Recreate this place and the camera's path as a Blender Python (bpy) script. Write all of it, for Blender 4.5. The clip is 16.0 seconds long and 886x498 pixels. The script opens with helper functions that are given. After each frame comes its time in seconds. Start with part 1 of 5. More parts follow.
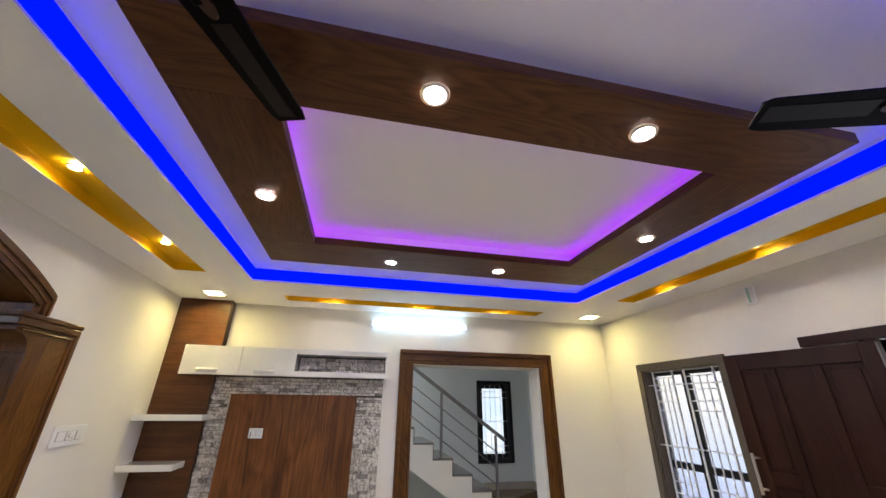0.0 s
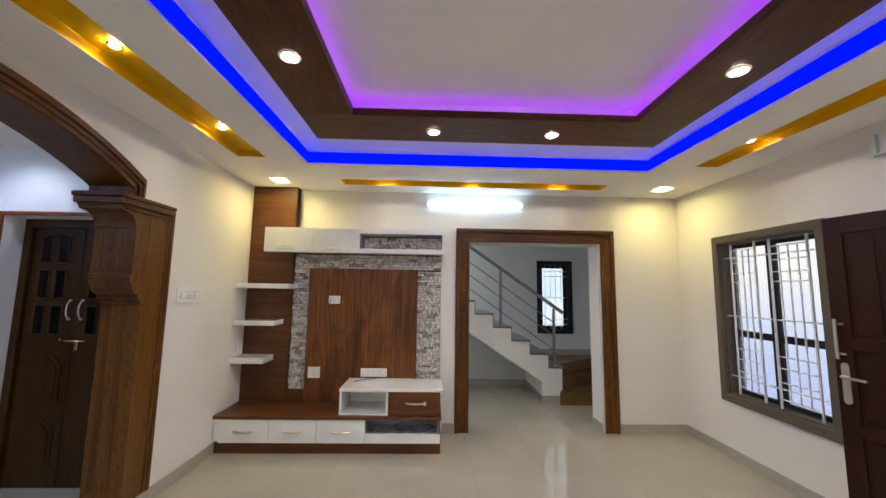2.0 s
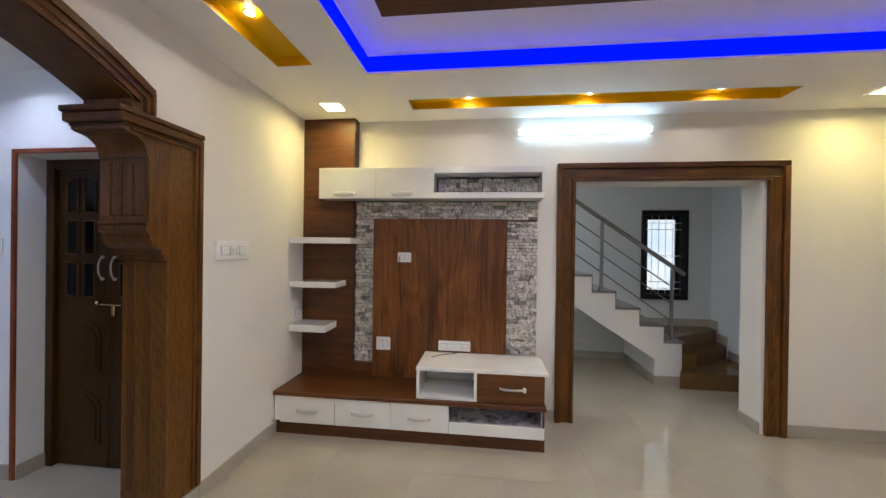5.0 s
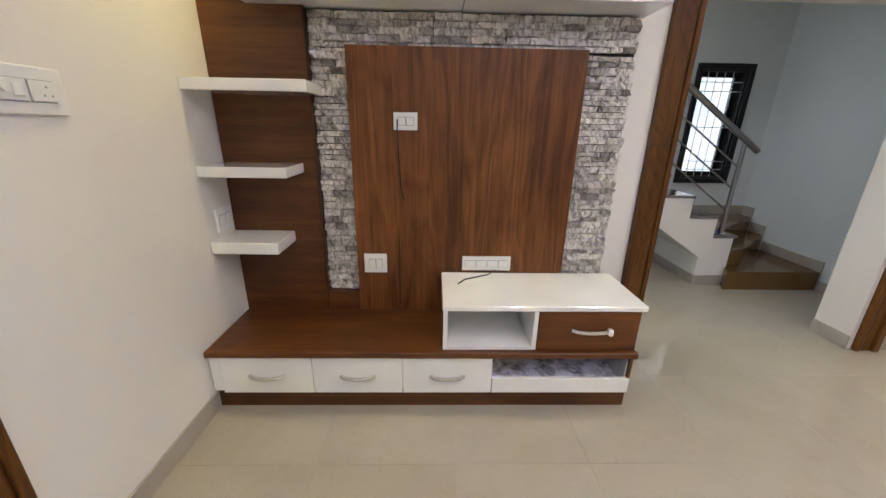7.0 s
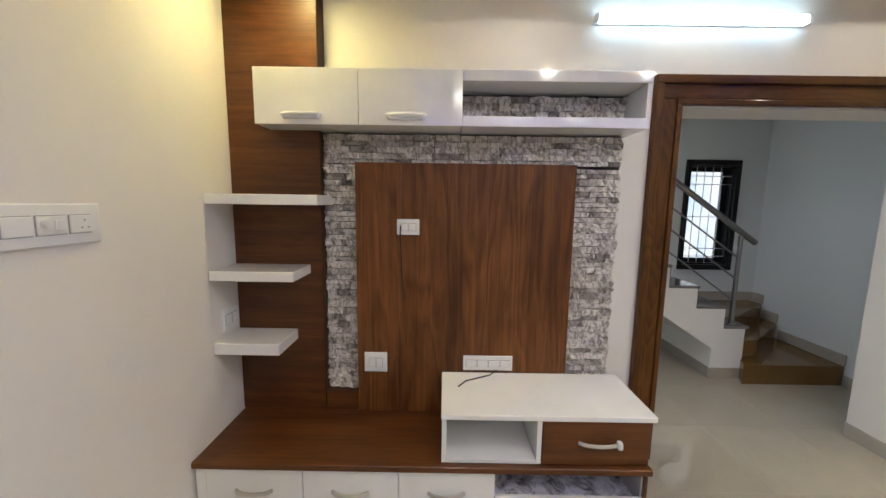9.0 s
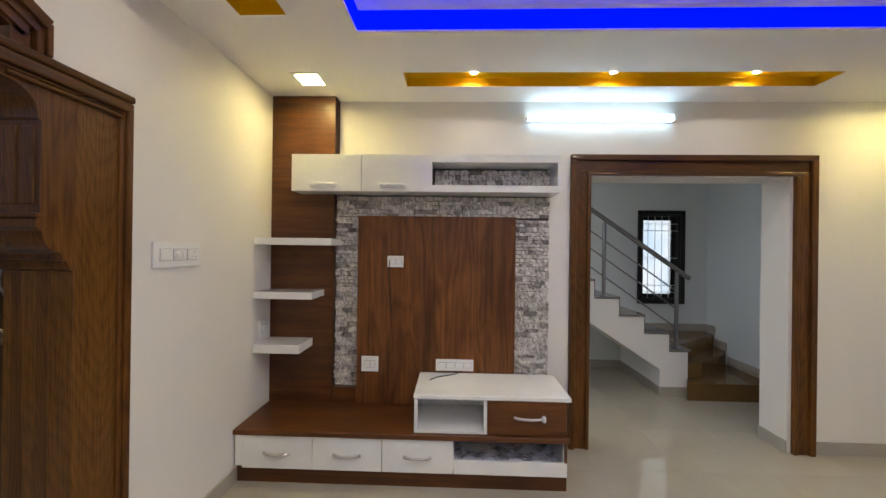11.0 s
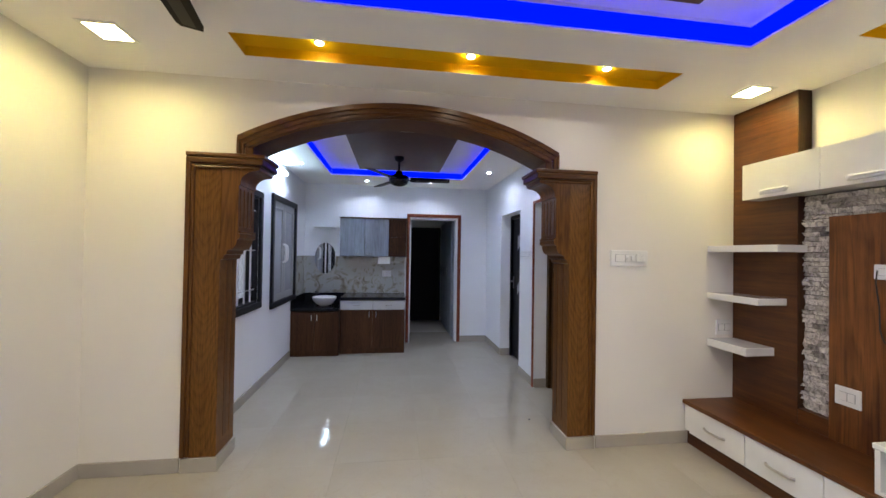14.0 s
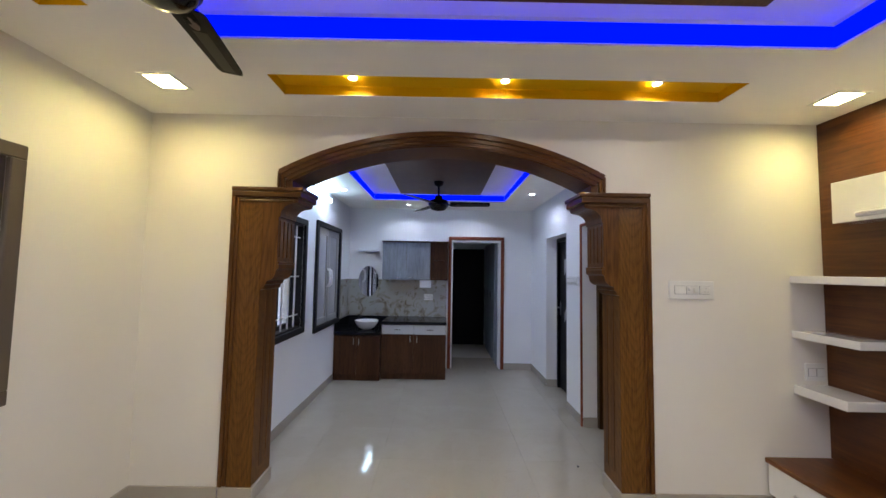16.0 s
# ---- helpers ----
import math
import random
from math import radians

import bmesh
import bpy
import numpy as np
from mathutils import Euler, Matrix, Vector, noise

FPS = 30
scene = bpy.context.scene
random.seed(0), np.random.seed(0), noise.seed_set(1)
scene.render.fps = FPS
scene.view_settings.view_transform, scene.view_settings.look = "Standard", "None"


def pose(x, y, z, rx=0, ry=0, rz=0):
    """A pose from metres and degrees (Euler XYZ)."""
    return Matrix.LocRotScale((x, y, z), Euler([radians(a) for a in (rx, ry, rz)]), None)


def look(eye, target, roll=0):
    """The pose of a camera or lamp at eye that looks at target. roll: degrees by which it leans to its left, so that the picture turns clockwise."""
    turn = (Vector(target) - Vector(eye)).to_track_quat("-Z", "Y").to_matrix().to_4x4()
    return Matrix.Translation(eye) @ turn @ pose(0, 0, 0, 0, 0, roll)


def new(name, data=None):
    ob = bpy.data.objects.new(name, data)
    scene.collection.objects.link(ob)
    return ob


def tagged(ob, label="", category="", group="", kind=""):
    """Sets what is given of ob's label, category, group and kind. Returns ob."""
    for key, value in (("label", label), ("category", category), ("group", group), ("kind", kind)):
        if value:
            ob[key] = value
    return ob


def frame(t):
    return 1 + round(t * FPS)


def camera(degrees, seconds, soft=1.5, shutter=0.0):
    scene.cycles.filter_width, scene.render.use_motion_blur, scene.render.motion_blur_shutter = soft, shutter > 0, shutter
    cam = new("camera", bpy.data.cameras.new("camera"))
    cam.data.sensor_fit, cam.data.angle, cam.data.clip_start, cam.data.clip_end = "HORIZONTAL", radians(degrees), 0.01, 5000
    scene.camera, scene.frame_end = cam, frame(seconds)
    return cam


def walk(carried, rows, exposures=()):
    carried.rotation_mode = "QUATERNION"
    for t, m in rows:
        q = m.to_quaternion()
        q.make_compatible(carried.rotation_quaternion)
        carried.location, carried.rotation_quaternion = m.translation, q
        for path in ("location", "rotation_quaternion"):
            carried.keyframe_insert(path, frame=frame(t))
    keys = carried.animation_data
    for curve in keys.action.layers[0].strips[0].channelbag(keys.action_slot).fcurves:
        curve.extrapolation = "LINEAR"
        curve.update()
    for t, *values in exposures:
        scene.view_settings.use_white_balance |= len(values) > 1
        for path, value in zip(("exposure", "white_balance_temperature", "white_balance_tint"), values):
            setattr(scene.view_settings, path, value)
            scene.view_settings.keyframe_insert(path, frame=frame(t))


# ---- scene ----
cam = camera(101.6, 16.0)
PATH = [
    (0, (0.099, 0.344, 1.64), (0.486, 2.142, 2.426), 0.7),
    (0.5, (0.266, 0.332, 1.625), (0.382, 2.165, 2.417), 0.8),
    (1, (0.265, 0.342, 1.6), (0.343, 2.176, 2.394), 0.9),
    (1.5, (0.255, 0.394, 1.553), (0.32, 2.314, 2.107), 0.9),
    (2, (0.261, 0.426, 1.494), (0.317, 2.413, 1.715), 0.9),
    (2.5, (0.277, 0.438, 1.469), (0.316, 2.438, 1.498), 0.9),
    (3, (0.271, 0.437, 1.47), (0.271, 2.437, 1.467), 0.9),
    (3.5, (0.25, 0.562, 1.462), (0.058, 2.553, 1.451), 0.8),
    (3.7, (0.219, 0.676, 1.468), (-0.059, 2.657, 1.456), 0.8),
    (5.8, (-0.526, 1.754, 1.424), (-0.611, 3.752, 1.419), 0.6),
    (6, (-0.642, 1.896, 1.415), (-0.634, 3.895, 1.359), 0.9),
    (6.5, (-0.679, 2.219, 1.376), (-0.624, 4.183, 1.001), 0.8),
    (7, (-0.652, 2.501, 1.338), (-0.604, 4.395, 0.697), 1.0),
    (7.5, (-0.633, 2.597, 1.369), (-0.589, 4.465, 0.656), 1.1),
    (8, (-0.621, 2.548, 1.438), (-0.61, 4.43, 0.761), 1.0),
    (8.5, (-0.61, 2.511, 1.473), (-0.619, 4.456, 1.009), 0.8),
    (9, (-0.606, 2.49, 1.494), (-0.614, 4.473, 1.241), 0.8),
    (9.5, (-0.602, 2.455, 1.509), (-0.615, 4.454, 1.441), 0.6),
    (10, (-0.573, 2.404, 1.465), (-0.588, 4.404, 1.46), 0.7),
    (12.3, (0.124, 0.984, 1.453), (-0.433, 2.905, 1.454), 0.3),
    (12.5, (0.217, 1.04, 1.46), (-0.563, 2.882, 1.463), 0.5),
    (13, (0.53, 1.254, 1.441), (-0.837, 2.714, 1.46), 0.5),
    (13.5, (0.7, 1.459, 1.431), (-1.084, 2.363, 1.449), 0.7),
    (14, (0.881, 1.689, 1.428), (-1.101, 1.956, 1.453), 0.9),
    (14.5, (1.115, 1.794, 1.429), (-0.885, 1.808, 1.451), 1.2),
    (15, (1.228, 1.795, 1.438), (-0.772, 1.812, 1.461), 1.2),
    (15.5, (1.082, 1.782, 1.467), (-0.917, 1.797, 1.481), 1.1),
    (16, (0.781, 1.782, 1.518), (-1.216, 1.787, 1.638), 1.0),
]
EXPOSURES = [(0.0, 1.52), (1.0, 1.5), (2.0, 1.44), (3.7, 1.36), (5.8, 1.42), (6.5, 1.52), (7.2, 1.76), (8.5, 1.62), (9.0, 1.47), (9.5, 1.33), (10.2, 1.24), (12.5, 1.54), (13.0, 1.52), (13.5, 1.7), (13.9, 1.66), (14.8, 1.42), (16.0, 1.42)]
walk(cam, [(t, look(eye, target, roll)) for t, eye, target, roll in PATH], EXPOSURES)

# ---- light strengths ----
E_DOWN, E_PANEL, E_TUBE, E_BLUE, E_PURPLE, E_DAY = 330.0, 44.0, 3.6, 0.85, 1.55, 0.37
E_TRAY, E_HALL, E_HALL_TUBE = 165.0, 390.0, 10.0

world = bpy.data.worlds.new("world")
scene.world = world
world.use_nodes = True
_nt = world.node_tree
_sky = _nt.nodes.new("ShaderNodeTexSky")
_sky.sky_type = "NISHITA"
_sky.sun_disc = False
_sky.sun_elevation = radians(48)
_sky.sun_rotation = radians(150)
_nt.links.new(_sky.outputs[0], _nt.nodes["Background"].inputs[0])
_nt.nodes["Background"].inputs[1].default_value = 0.1
sun = new("sun", bpy.data.lights.new("sun", "SUN"))
sun.data.energy, sun.data.angle, sun.data.color = 2.5, radians(0.6), (1.0, 0.95, 0.88)
sun.matrix_world = look((6, -8, 12), (0, 0, 0))


def fill_lamp(name, place, target, wide, high, power, colour=(0.9, 0.95, 1.0)):
    """An added area lamp, unseen, that stands in for sky light from above."""
    lamp = new(name, bpy.data.lights.new(name, "AREA"))
    lamp.data.shape, lamp.data.size, lamp.data.size_y = "RECTANGLE", wide, high
    lamp.data.energy, lamp.data.color = power, colour
    lamp.matrix_world = look(place, target)


# unseen fill over the flight, added to brighten the stair hall
fill_lamp("stairwell_fill", (-0.4, 5.75, 2.75), (0.4, 5.7, 0.0), 1.2, 1.2, 11)

# ---- materials ----
class Mat:
    """A small builder of node materials in world-size object coordinates."""

    def __init__(self, name, base, rough=0.5, metal=0.0, spec=0.5, coat=0.0):
        self.m = bpy.data.materials.new(name)
        self.m.use_nodes = True
        self.t = self.m.node_tree
        self.b = self.t.nodes["Principled BSDF"]
        self.b.inputs["Base Color"].default_value = (*base, 1)
        self.b.inputs["Roughness"].default_value = rough
        self.b.inputs["Metallic"].default_value = metal
        self.b.inputs["Specular IOR Level"].default_value = spec
        self.b.inputs["Coat Weight"].default_value = coat
        self.b.inputs["Coat Roughness"].default_value = 0.08
        self.co = None

    def node(self, kind, **values):
        n = self.t.nodes.new(kind)
        for k, v in values.items():
            n.inputs[k].default_value = v
        return n

    def link(self, a, b):
        self.t.links.new(a, b)

    def coords(self, scale=(1, 1, 1), spread=0.0):
        tc = self.node("ShaderNodeTexCoord")
        mp = self.node("ShaderNodeMapping")
        mp.inputs["Scale"].default_value = scale
        if spread:
            info = self.node("ShaderNodeObjectInfo")
            mul = self.node("ShaderNodeVectorMath")
            mul.operation = "SCALE"
            mul.inputs[0].default_value = (spread, spread * 1.7, spread * 0.6)
            self.link(info.outputs["Random"], mul.inputs["Scale"])
            add = self.node("ShaderNodeVectorMath")
            self.link(tc.outputs["Object"], add.inputs[0])
            self.link(mul.outputs[0], add.inputs[1])
            self.link(add.outputs[0], mp.inputs["Vector"])
        else:
            self.link(tc.outputs["Object"], mp.inputs["Vector"])
        return mp.outputs[0]

    def noise(self, co, scale, detail=4.0, rough=0.55, distort=0.0):
        n = self.node("ShaderNodeTexNoise", Scale=scale, Detail=detail, Roughness=rough, Distortion=distort)
        self.link(co, n.inputs["Vector"])
        return n.outputs["Fac"]

    def ramp(self, fac, stops):
        r = self.node("ShaderNodeValToRGB")
        els = r.color_ramp.elements
        while len(els) < len(stops):
            els.new(0.5)
        for e, (p, c) in zip(els, stops):
            e.position, e.color = p, (*c, 1)
        self.link(fac, r.inputs[0])
        return r.outputs[0]

    def mix(self, fac, a, b, mode="MIX"):
        n = self.node("ShaderNodeMix")
        n.data_type, n.blend_type = "RGBA", mode
        for sock, v in ((n.inputs[0], fac), (n.inputs[6], a), (n.inputs[7], b)):
            if isinstance(v, (int, float)):
                sock.default_value = v
            elif isinstance(v, tuple):
                sock.default_value = (*v, 1)
            else:
                self.link(v, sock)
        return n.outputs[2]

    def node_scaled(self, out, k):
        n = self.node("ShaderNodeMath")
        n.operation = "MULTIPLY"
        n.inputs[1].default_value = k
        self.link(out, n.inputs[0])
        return n.outputs[0]

    def colour(self, out):
        self.link(out, self.b.inputs["Base Color"])
        return self

    def bump(self, fac, strength=0.1, distance=0.002):
        n = self.node("ShaderNodeBump", Strength=strength, Distance=distance)
        self.link(fac, n.inputs["Height"])
        self.link(n.outputs[0], self.b.inputs["Normal"])
        return self

    def roughness(self, fac, lo, hi):
        n = self.node("ShaderNodeMapRange")
        n.inputs["To Min"].default_value, n.inputs["To Max"].default_value = lo, hi
        self.link(fac, n.inputs["Value"])
        self.link(n.outputs[0], self.b.inputs["Roughness"])
        return self


def plaster(name, base, rough=0.62, var=0.05, bump=0.12):
    m = Mat(name, base, rough, spec=0.35)
    co = m.coords()
    big, fine = m.noise(co, 0.9, 3), m.noise(co, 160, 3)
    dark = tuple(c * (1 - var) for c in base)
    m.colour(m.ramp(big, [(0.3, dark), (0.7, base)]))
    m.bump(fine, bump, 0.0012)
    return m.m


def wood(name, along, dark, mid, light, rough=0.38, coat=0.0, scale=1.0, spread=0.0, rings=42.0, figure=0.45, streak=0.35, spec=0.22):
    """Grain runs along the axis named: broad clouds, contour rings as in flat-sawn veneer, fine pores."""
    m = Mat(name, mid, rough, spec=spec, coat=coat * 0.4)
    ax = "xyz".index(along)

    def stretched(k):
        v = [scale, scale, scale]
        v[ax] = k * scale
        return m.coords(tuple(v), spread)
    co, co2 = stretched(0.13), stretched(0.03)
    broad = m.noise(co, 5.0, 5, 0.6, 0.8)
    warp = m.noise(co, 2.4, 3, 0.45, 0.3)
    mul = m.node("ShaderNodeMath")
    mul.operation = "MULTIPLY"
    mul.inputs[1].default_value = rings
    m.link(warp, mul.inputs[0])
    fr = m.node("ShaderNodeMath")
    fr.operation = "FRACT"
    m.link(mul.outputs[0], fr.inputs[0])
    band = m.noise(co2, 24, 4, 0.65, 0.5)
    fine = m.noise(co2, 170, 3, 0.7)
    c = m.ramp(broad, [(0.3, dark), (0.5, mid), (0.7, light)])
    c = m.mix(figure, c, m.ramp(fr.outputs[0], [(0.0, dark), (0.22, mid), (0.7, light), (1.0, dark)]))
    c = m.mix(0.38, c, m.ramp(band, [(0.32, dark), (0.52, mid), (0.68, light)]))
    c = m.mix(0.28, c, m.ramp(fine, [(0.38, tuple(v * 0.3 for v in dark)), (0.52, mid)]))
    veins = m.noise(stretched(0.055), 15, 4, 0.55, 0.9)
    cloud = m.noise(stretched(0.4), 4.2, 4, 0.55, 0.8)
    c = m.mix(streak * 0.4, c, m.ramp(veins, [(0.36, (0.16, 0.13, 0.12)), (0.47, (0.85, 0.85, 0.85)), (0.62, (1.0, 1.0, 1.0))]), "MULTIPLY")
    c = m.mix(streak, c, m.ramp(cloud, [(0.34, (0.42, 0.36, 0.33)), (0.62, (1.0, 1.0, 1.0))]), "MULTIPLY")
    m.colour(c)
    m.roughness(band, rough - 0.06, rough + 0.1)
    m.bump(fine, 0.15, 0.0008)
    return m.m


def cathedral(name, dark, mid, light, rough=0.34):
    """Upright flat-sawn veneer: nested pointed arches about the middle of the board, with fine pores."""
    m = Mat(name, mid, rough, spec=0.2, coat=0.06)
    tc = m.node("ShaderNodeTexCoord")
    sep = m.node("ShaderNodeSeparateXYZ")
    m.link(tc.outputs["Object"], sep.inputs[0])

    def op(kind, a, b):
        n = m.node("ShaderNodeMath")
        n.operation = kind
        for sock, v in ((n.inputs[0], a), (n.inputs[1], b)):
            if isinstance(v, (int, float)):
                sock.default_value = v
            else:
                m.link(v, sock)
        return n.outputs[0]
    slow = m.noise(m.coords((1, 1, 0.5)), 2.6, 2, 0.4)
    wave = m.noise(m.coords((1, 1, 0.2)), 26, 3, 0.5)
    across = op("ADD", sep.outputs[1], op("MULTIPLY", sep.outputs[0], 0.35))
    u = op("MULTIPLY", op("ADD", across, op("MULTIPLY", op("SUBTRACT", slow, 0.5), 0.1)), 9.0)
    arch_ = op("POWER", op("ADD", op("MULTIPLY", u, u), 0.12), 0.5)
    v = op("SUBTRACT", arch_, op("MULTIPLY", sep.outputs[2], 2.5))
    v = op("ADD", v, op("ADD", op("MULTIPLY", slow, 1.3), op("MULTIPLY", wave, 0.2)))
    rings = op("FRACT", op("MULTIPLY", v, 4.6), 0.0)
    fine = m.noise(m.coords((1, 1, 0.03)), 210, 3, 0.7)
    broad = m.noise(m.coords((1, 1, 0.15)), 7, 4, 0.6)
    c = m.ramp(broad, [(0.3, mid), (0.7, light)])
    c = m.mix(0.36, c, m.ramp(rings, [(0.0, dark), (0.16, mid), (0.6, light), (0.9, mid), (1.0, dark)]))
    c = m.mix(0.35, c, m.ramp(fine, [(0.4, tuple(k * 0.5 for k in dark)), (0.55, light)]))
    m.colour(c)
    m.bump(fine, 0.2, 0.0008)
    return m.m


def emitter(name, colour, strength, body=(0.8, 0.8, 0.8), spec=0.5):
    m = Mat(name, body, 0.4, spec=spec)
    m.b.inputs["Emission Color"].default_value = (*colour, 1)
    m.b.inputs["Emission Strength"].default_value = strength
    return m.m


def plain(name, base, rough=0.4, metal=0.0, spec=0.5, coat=0.0, grain=0.0):
    m = Mat(name, base, rough, metal, spec, coat)
    co = m.coords()
    n = m.noise(co, 3.5, 4)
    m.colour(m.ramp(n, [(0.3, tuple(c * 0.9 for c in base)), (0.7, base)]))
    if grain:
        m.bump(m.noise(co, 220, 2), grain, 0.0006)
    return m.m


CREAM = plaster("cream_wall_paint", (0.76, 0.73, 0.685))
HALLW = plaster("white_wall_paint", (0.83, 0.84, 0.86))
STAIRW = plaster("pale_stair_wall_paint", (0.68, 0.715, 0.72))
CEIL = plaster("ceiling_paint", (0.88, 0.865, 0.85), var=0.03, bump=0.05)
YELLOW = plain("yellow_tray_paint", (0.74, 0.43, 0.001), 0.5, spec=0.2)
WOOD_CEIL_X = wood("ceiling_wood_x", "x", (0.04, 0.0135, 0.004), (0.105, 0.039, 0.0135), (0.185, 0.076, 0.028), 0.4, figure=0.6)
WOOD_CEIL_Y = wood("ceiling_wood_y", "y", (0.04, 0.0135, 0.004), (0.105, 0.039, 0.0135), (0.185, 0.076, 0.028), 0.4, figure=0.6)
WOOD_TV = wood("tv_panel_laminate", "z", (0.028, 0.0088, 0.0022), (0.172, 0.059, 0.0145), (0.335, 0.13, 0.037), 0.39, rings=22, figure=0.52, streak=0.75, spec=0.32)
WOOD_SIDE = wood("side_panel_laminate", "x", (0.034, 0.0092, 0.0018), (0.112, 0.036, 0.007), (0.215, 0.078, 0.016), 0.42, coat=0.15, rings=6, figure=0.3, streak=0.6, spec=0.4)
WOOD_EDGE = wood("laminate_edge", "z", (0.02, 0.008, 0.003), (0.06, 0.024, 0.008), (0.1, 0.042, 0.014), 0.4)
WOOD_PIER = wood("teak_veneer_upright", "z", (0.028, 0.0095, 0.0018), (0.125, 0.048, 0.0095), (0.22, 0.094, 0.021), 0.36, coat=0.15, figure=0.6, streak=0.5, rings=58)
WOOD_PIER_FACE = cathedral("teak_cathedral_veneer", (0.024, 0.009, 0.0018), (0.105, 0.042, 0.0085), (0.175, 0.077, 0.017))
WOOD_PIER_Y = wood("teak_veneer_level", "y", (0.026, 0.0095, 0.002), (0.1, 0.039, 0.0085), (0.18, 0.078, 0.018), 0.34, coat=0.25)
WOOD_FRAME_X = wood("teak_frame_level", "x", (0.026, 0.0095, 0.0022), (0.095, 0.038, 0.0105), (0.165, 0.073, 0.024), 0.36, coat=0.2)
WOOD_DOOR = wood("carved_door_wood", "z", (0.014, 0.0055, 0.001), (0.046, 0.0195, 0.003), (0.08, 0.035, 0.006), 0.36, coat=0.2)
WOOD_MAIN = wood("main_door_wood", "z", (0.009, 0.0025, 0.0014), (0.027, 0.0075, 0.0042), (0.044, 0.013, 0.007), 0.36)
WOOD_KITCHEN = wood("kitchen_laminate", "z", (0.018, 0.006, 0.0028), (0.065, 0.026, 0.0095), (0.11, 0.046, 0.018), 0.4)
REDTRIM = wood("red_trim_wood", "z", (0.17, 0.038, 0.016), (0.25, 0.062, 0.027), (0.32, 0.095, 0.043), 0.4)
BLACKDOOR = plain("black_door_paint", (0.002, 0.002, 0.003), 0.35, spec=0.08)
WHITE_GLOSS = plain("white_gloss_laminate", (0.82, 0.82, 0.80), 0.09, coat=0.6)
WHITE_PLASTIC = plain("white_plastic", (0.78, 0.78, 0.77), 0.3)
RIM = plain("satin_lamp_rim", (0.42, 0.36, 0.33), 0.35)
GREY_PLASTIC = plain("grey_plastic", (0.32, 0.32, 0.33), 0.35)
SKIRT = plain("grey_skirting_tile", (0.41, 0.375, 0.325), 0.25)
TAUPE = plain("taupe_window_frame", (0.115, 0.094, 0.074), 0.45, spec=0.25, grain=0.1)
DARKFRAME = plain("dark_window_frame", (0.012, 0.012, 0.013), 0.45, spec=0.25, grain=0.1)
WHITE_BAR = plain("white_grill_paint", (0.75, 0.76, 0.8), 0.35)
STEEL = plain("brushed_steel", (0.30, 0.30, 0.31), 0.3, 1.0)
CHROME = plain("chrome", (0.75, 0.75, 0.76), 0.12, 1.0)
WRAP = plain("clear_plastic_wrap", (0.72, 0.73, 0.74), 0.12, coat=0.5)
BRASS = plain("brass", (0.6, 0.45, 0.22), 0.25, 1.0)
FAN = plain("dark_brown_fan_paint", (0.003, 0.002, 0.002), 0.45, spec=0.05)
SATIN = plain("satin_steel", (0.62, 0.59, 0.55), 0.36, metal=0.9)
FANSTRIP = plain("brown_fan_strip", (0.010, 0.007, 0.0055), 0.4, spec=0.15)
FANBOSS = plain("brown_fan_boss", (0.06, 0.028, 0.018), 0.3, spec=0.3)
FANGLOSS = plain("glossy_fan_motor_paint", (0.004, 0.003, 0.003), 0.18, spec=0.35)
BLACK = plain("black_cable", (0.01, 0.01, 0.01), 0.4)
GREYSHUT = plain("grey_shutter_paint", (0.30, 0.30, 0.30), 0.45, grain=0.1)
GREYCAB = wood("grey_cabinet_laminate", "z", (0.22, 0.24, 0.28), (0.30, 0.33, 0.38), (0.36, 0.40, 0.45), 0.3)
PALECAB = plain("pale_drawer_laminate", (0.52, 0.53, 0.55), 0.3)
CERAMIC = plain("white_ceramic", (0.85, 0.85, 0.85), 0.08, coat=0.5)
_day = Mat("daylight_backdrop", (0.02, 0.02, 0.02), 0.9, spec=0.0)
_day.b.inputs["Emission Strength"].default_value = E_DAY
_sep = _day.node("ShaderNodeSeparateXYZ")
_day.link(_day.coords((1, 1, 1)), _sep.inputs[0])
_lift = _day.node("ShaderNodeMath")
_lift.operation = "MULTIPLY_ADD"
_lift.inputs[1].default_value = 0.25
_day.link(_day.noise(_day.coords((1, 1, 0.5)), 2.2, 3), _lift.inputs[0])
_day.link(_sep.outputs[2], _lift.inputs[2])
_day.link(_day.ramp(_day.node_scaled(_lift.outputs[0], 0.4), [(0.3, (0.55, 0.63, 0.95)), (0.52, (0.70, 0.79, 1.0)), (0.74, (1.0, 1.0, 1.0))]), _day.b.inputs["Emission Color"])
DAY = _day.m
_sky = Mat("bright_sky_backdrop", (0.02, 0.02, 0.02), 0.9, spec=0.0)
_sky.b.inputs["Emission Strength"].default_value = E_DAY * 1.15
_sky.link(_sky.ramp(_sky.noise(_sky.coords((1, 1, 0.5)), 2.2, 3), [(0.35, (0.62, 0.80, 1.0)), (0.62, (0.95, 0.98, 1.0))]), _sky.b.inputs["Emission Color"])
SKYLIT = _sky.m
LED_WARM = emitter("warm_downlight_lens", (1.0, 0.965, 0.93), E_DOWN)
LED_TRAY = emitter("tray_downlight_lens", (1.0, 0.93, 0.8), E_TRAY)
LED_WHITE = emitter("white_downlight_lens", (0.70, 0.79, 1.0), E_HALL)
LED_PANEL = emitter("warm_panel_lens", (1.0, 0.83, 0.33), E_PANEL)
LED_TUBE = emitter("cool_tube_lens", (0.55, 0.80, 1.0), E_TUBE)
LED_TUBE_HALL = emitter("cool_hall_tube_lens", (0.55, 0.80, 1.0), E_HALL_TUBE)
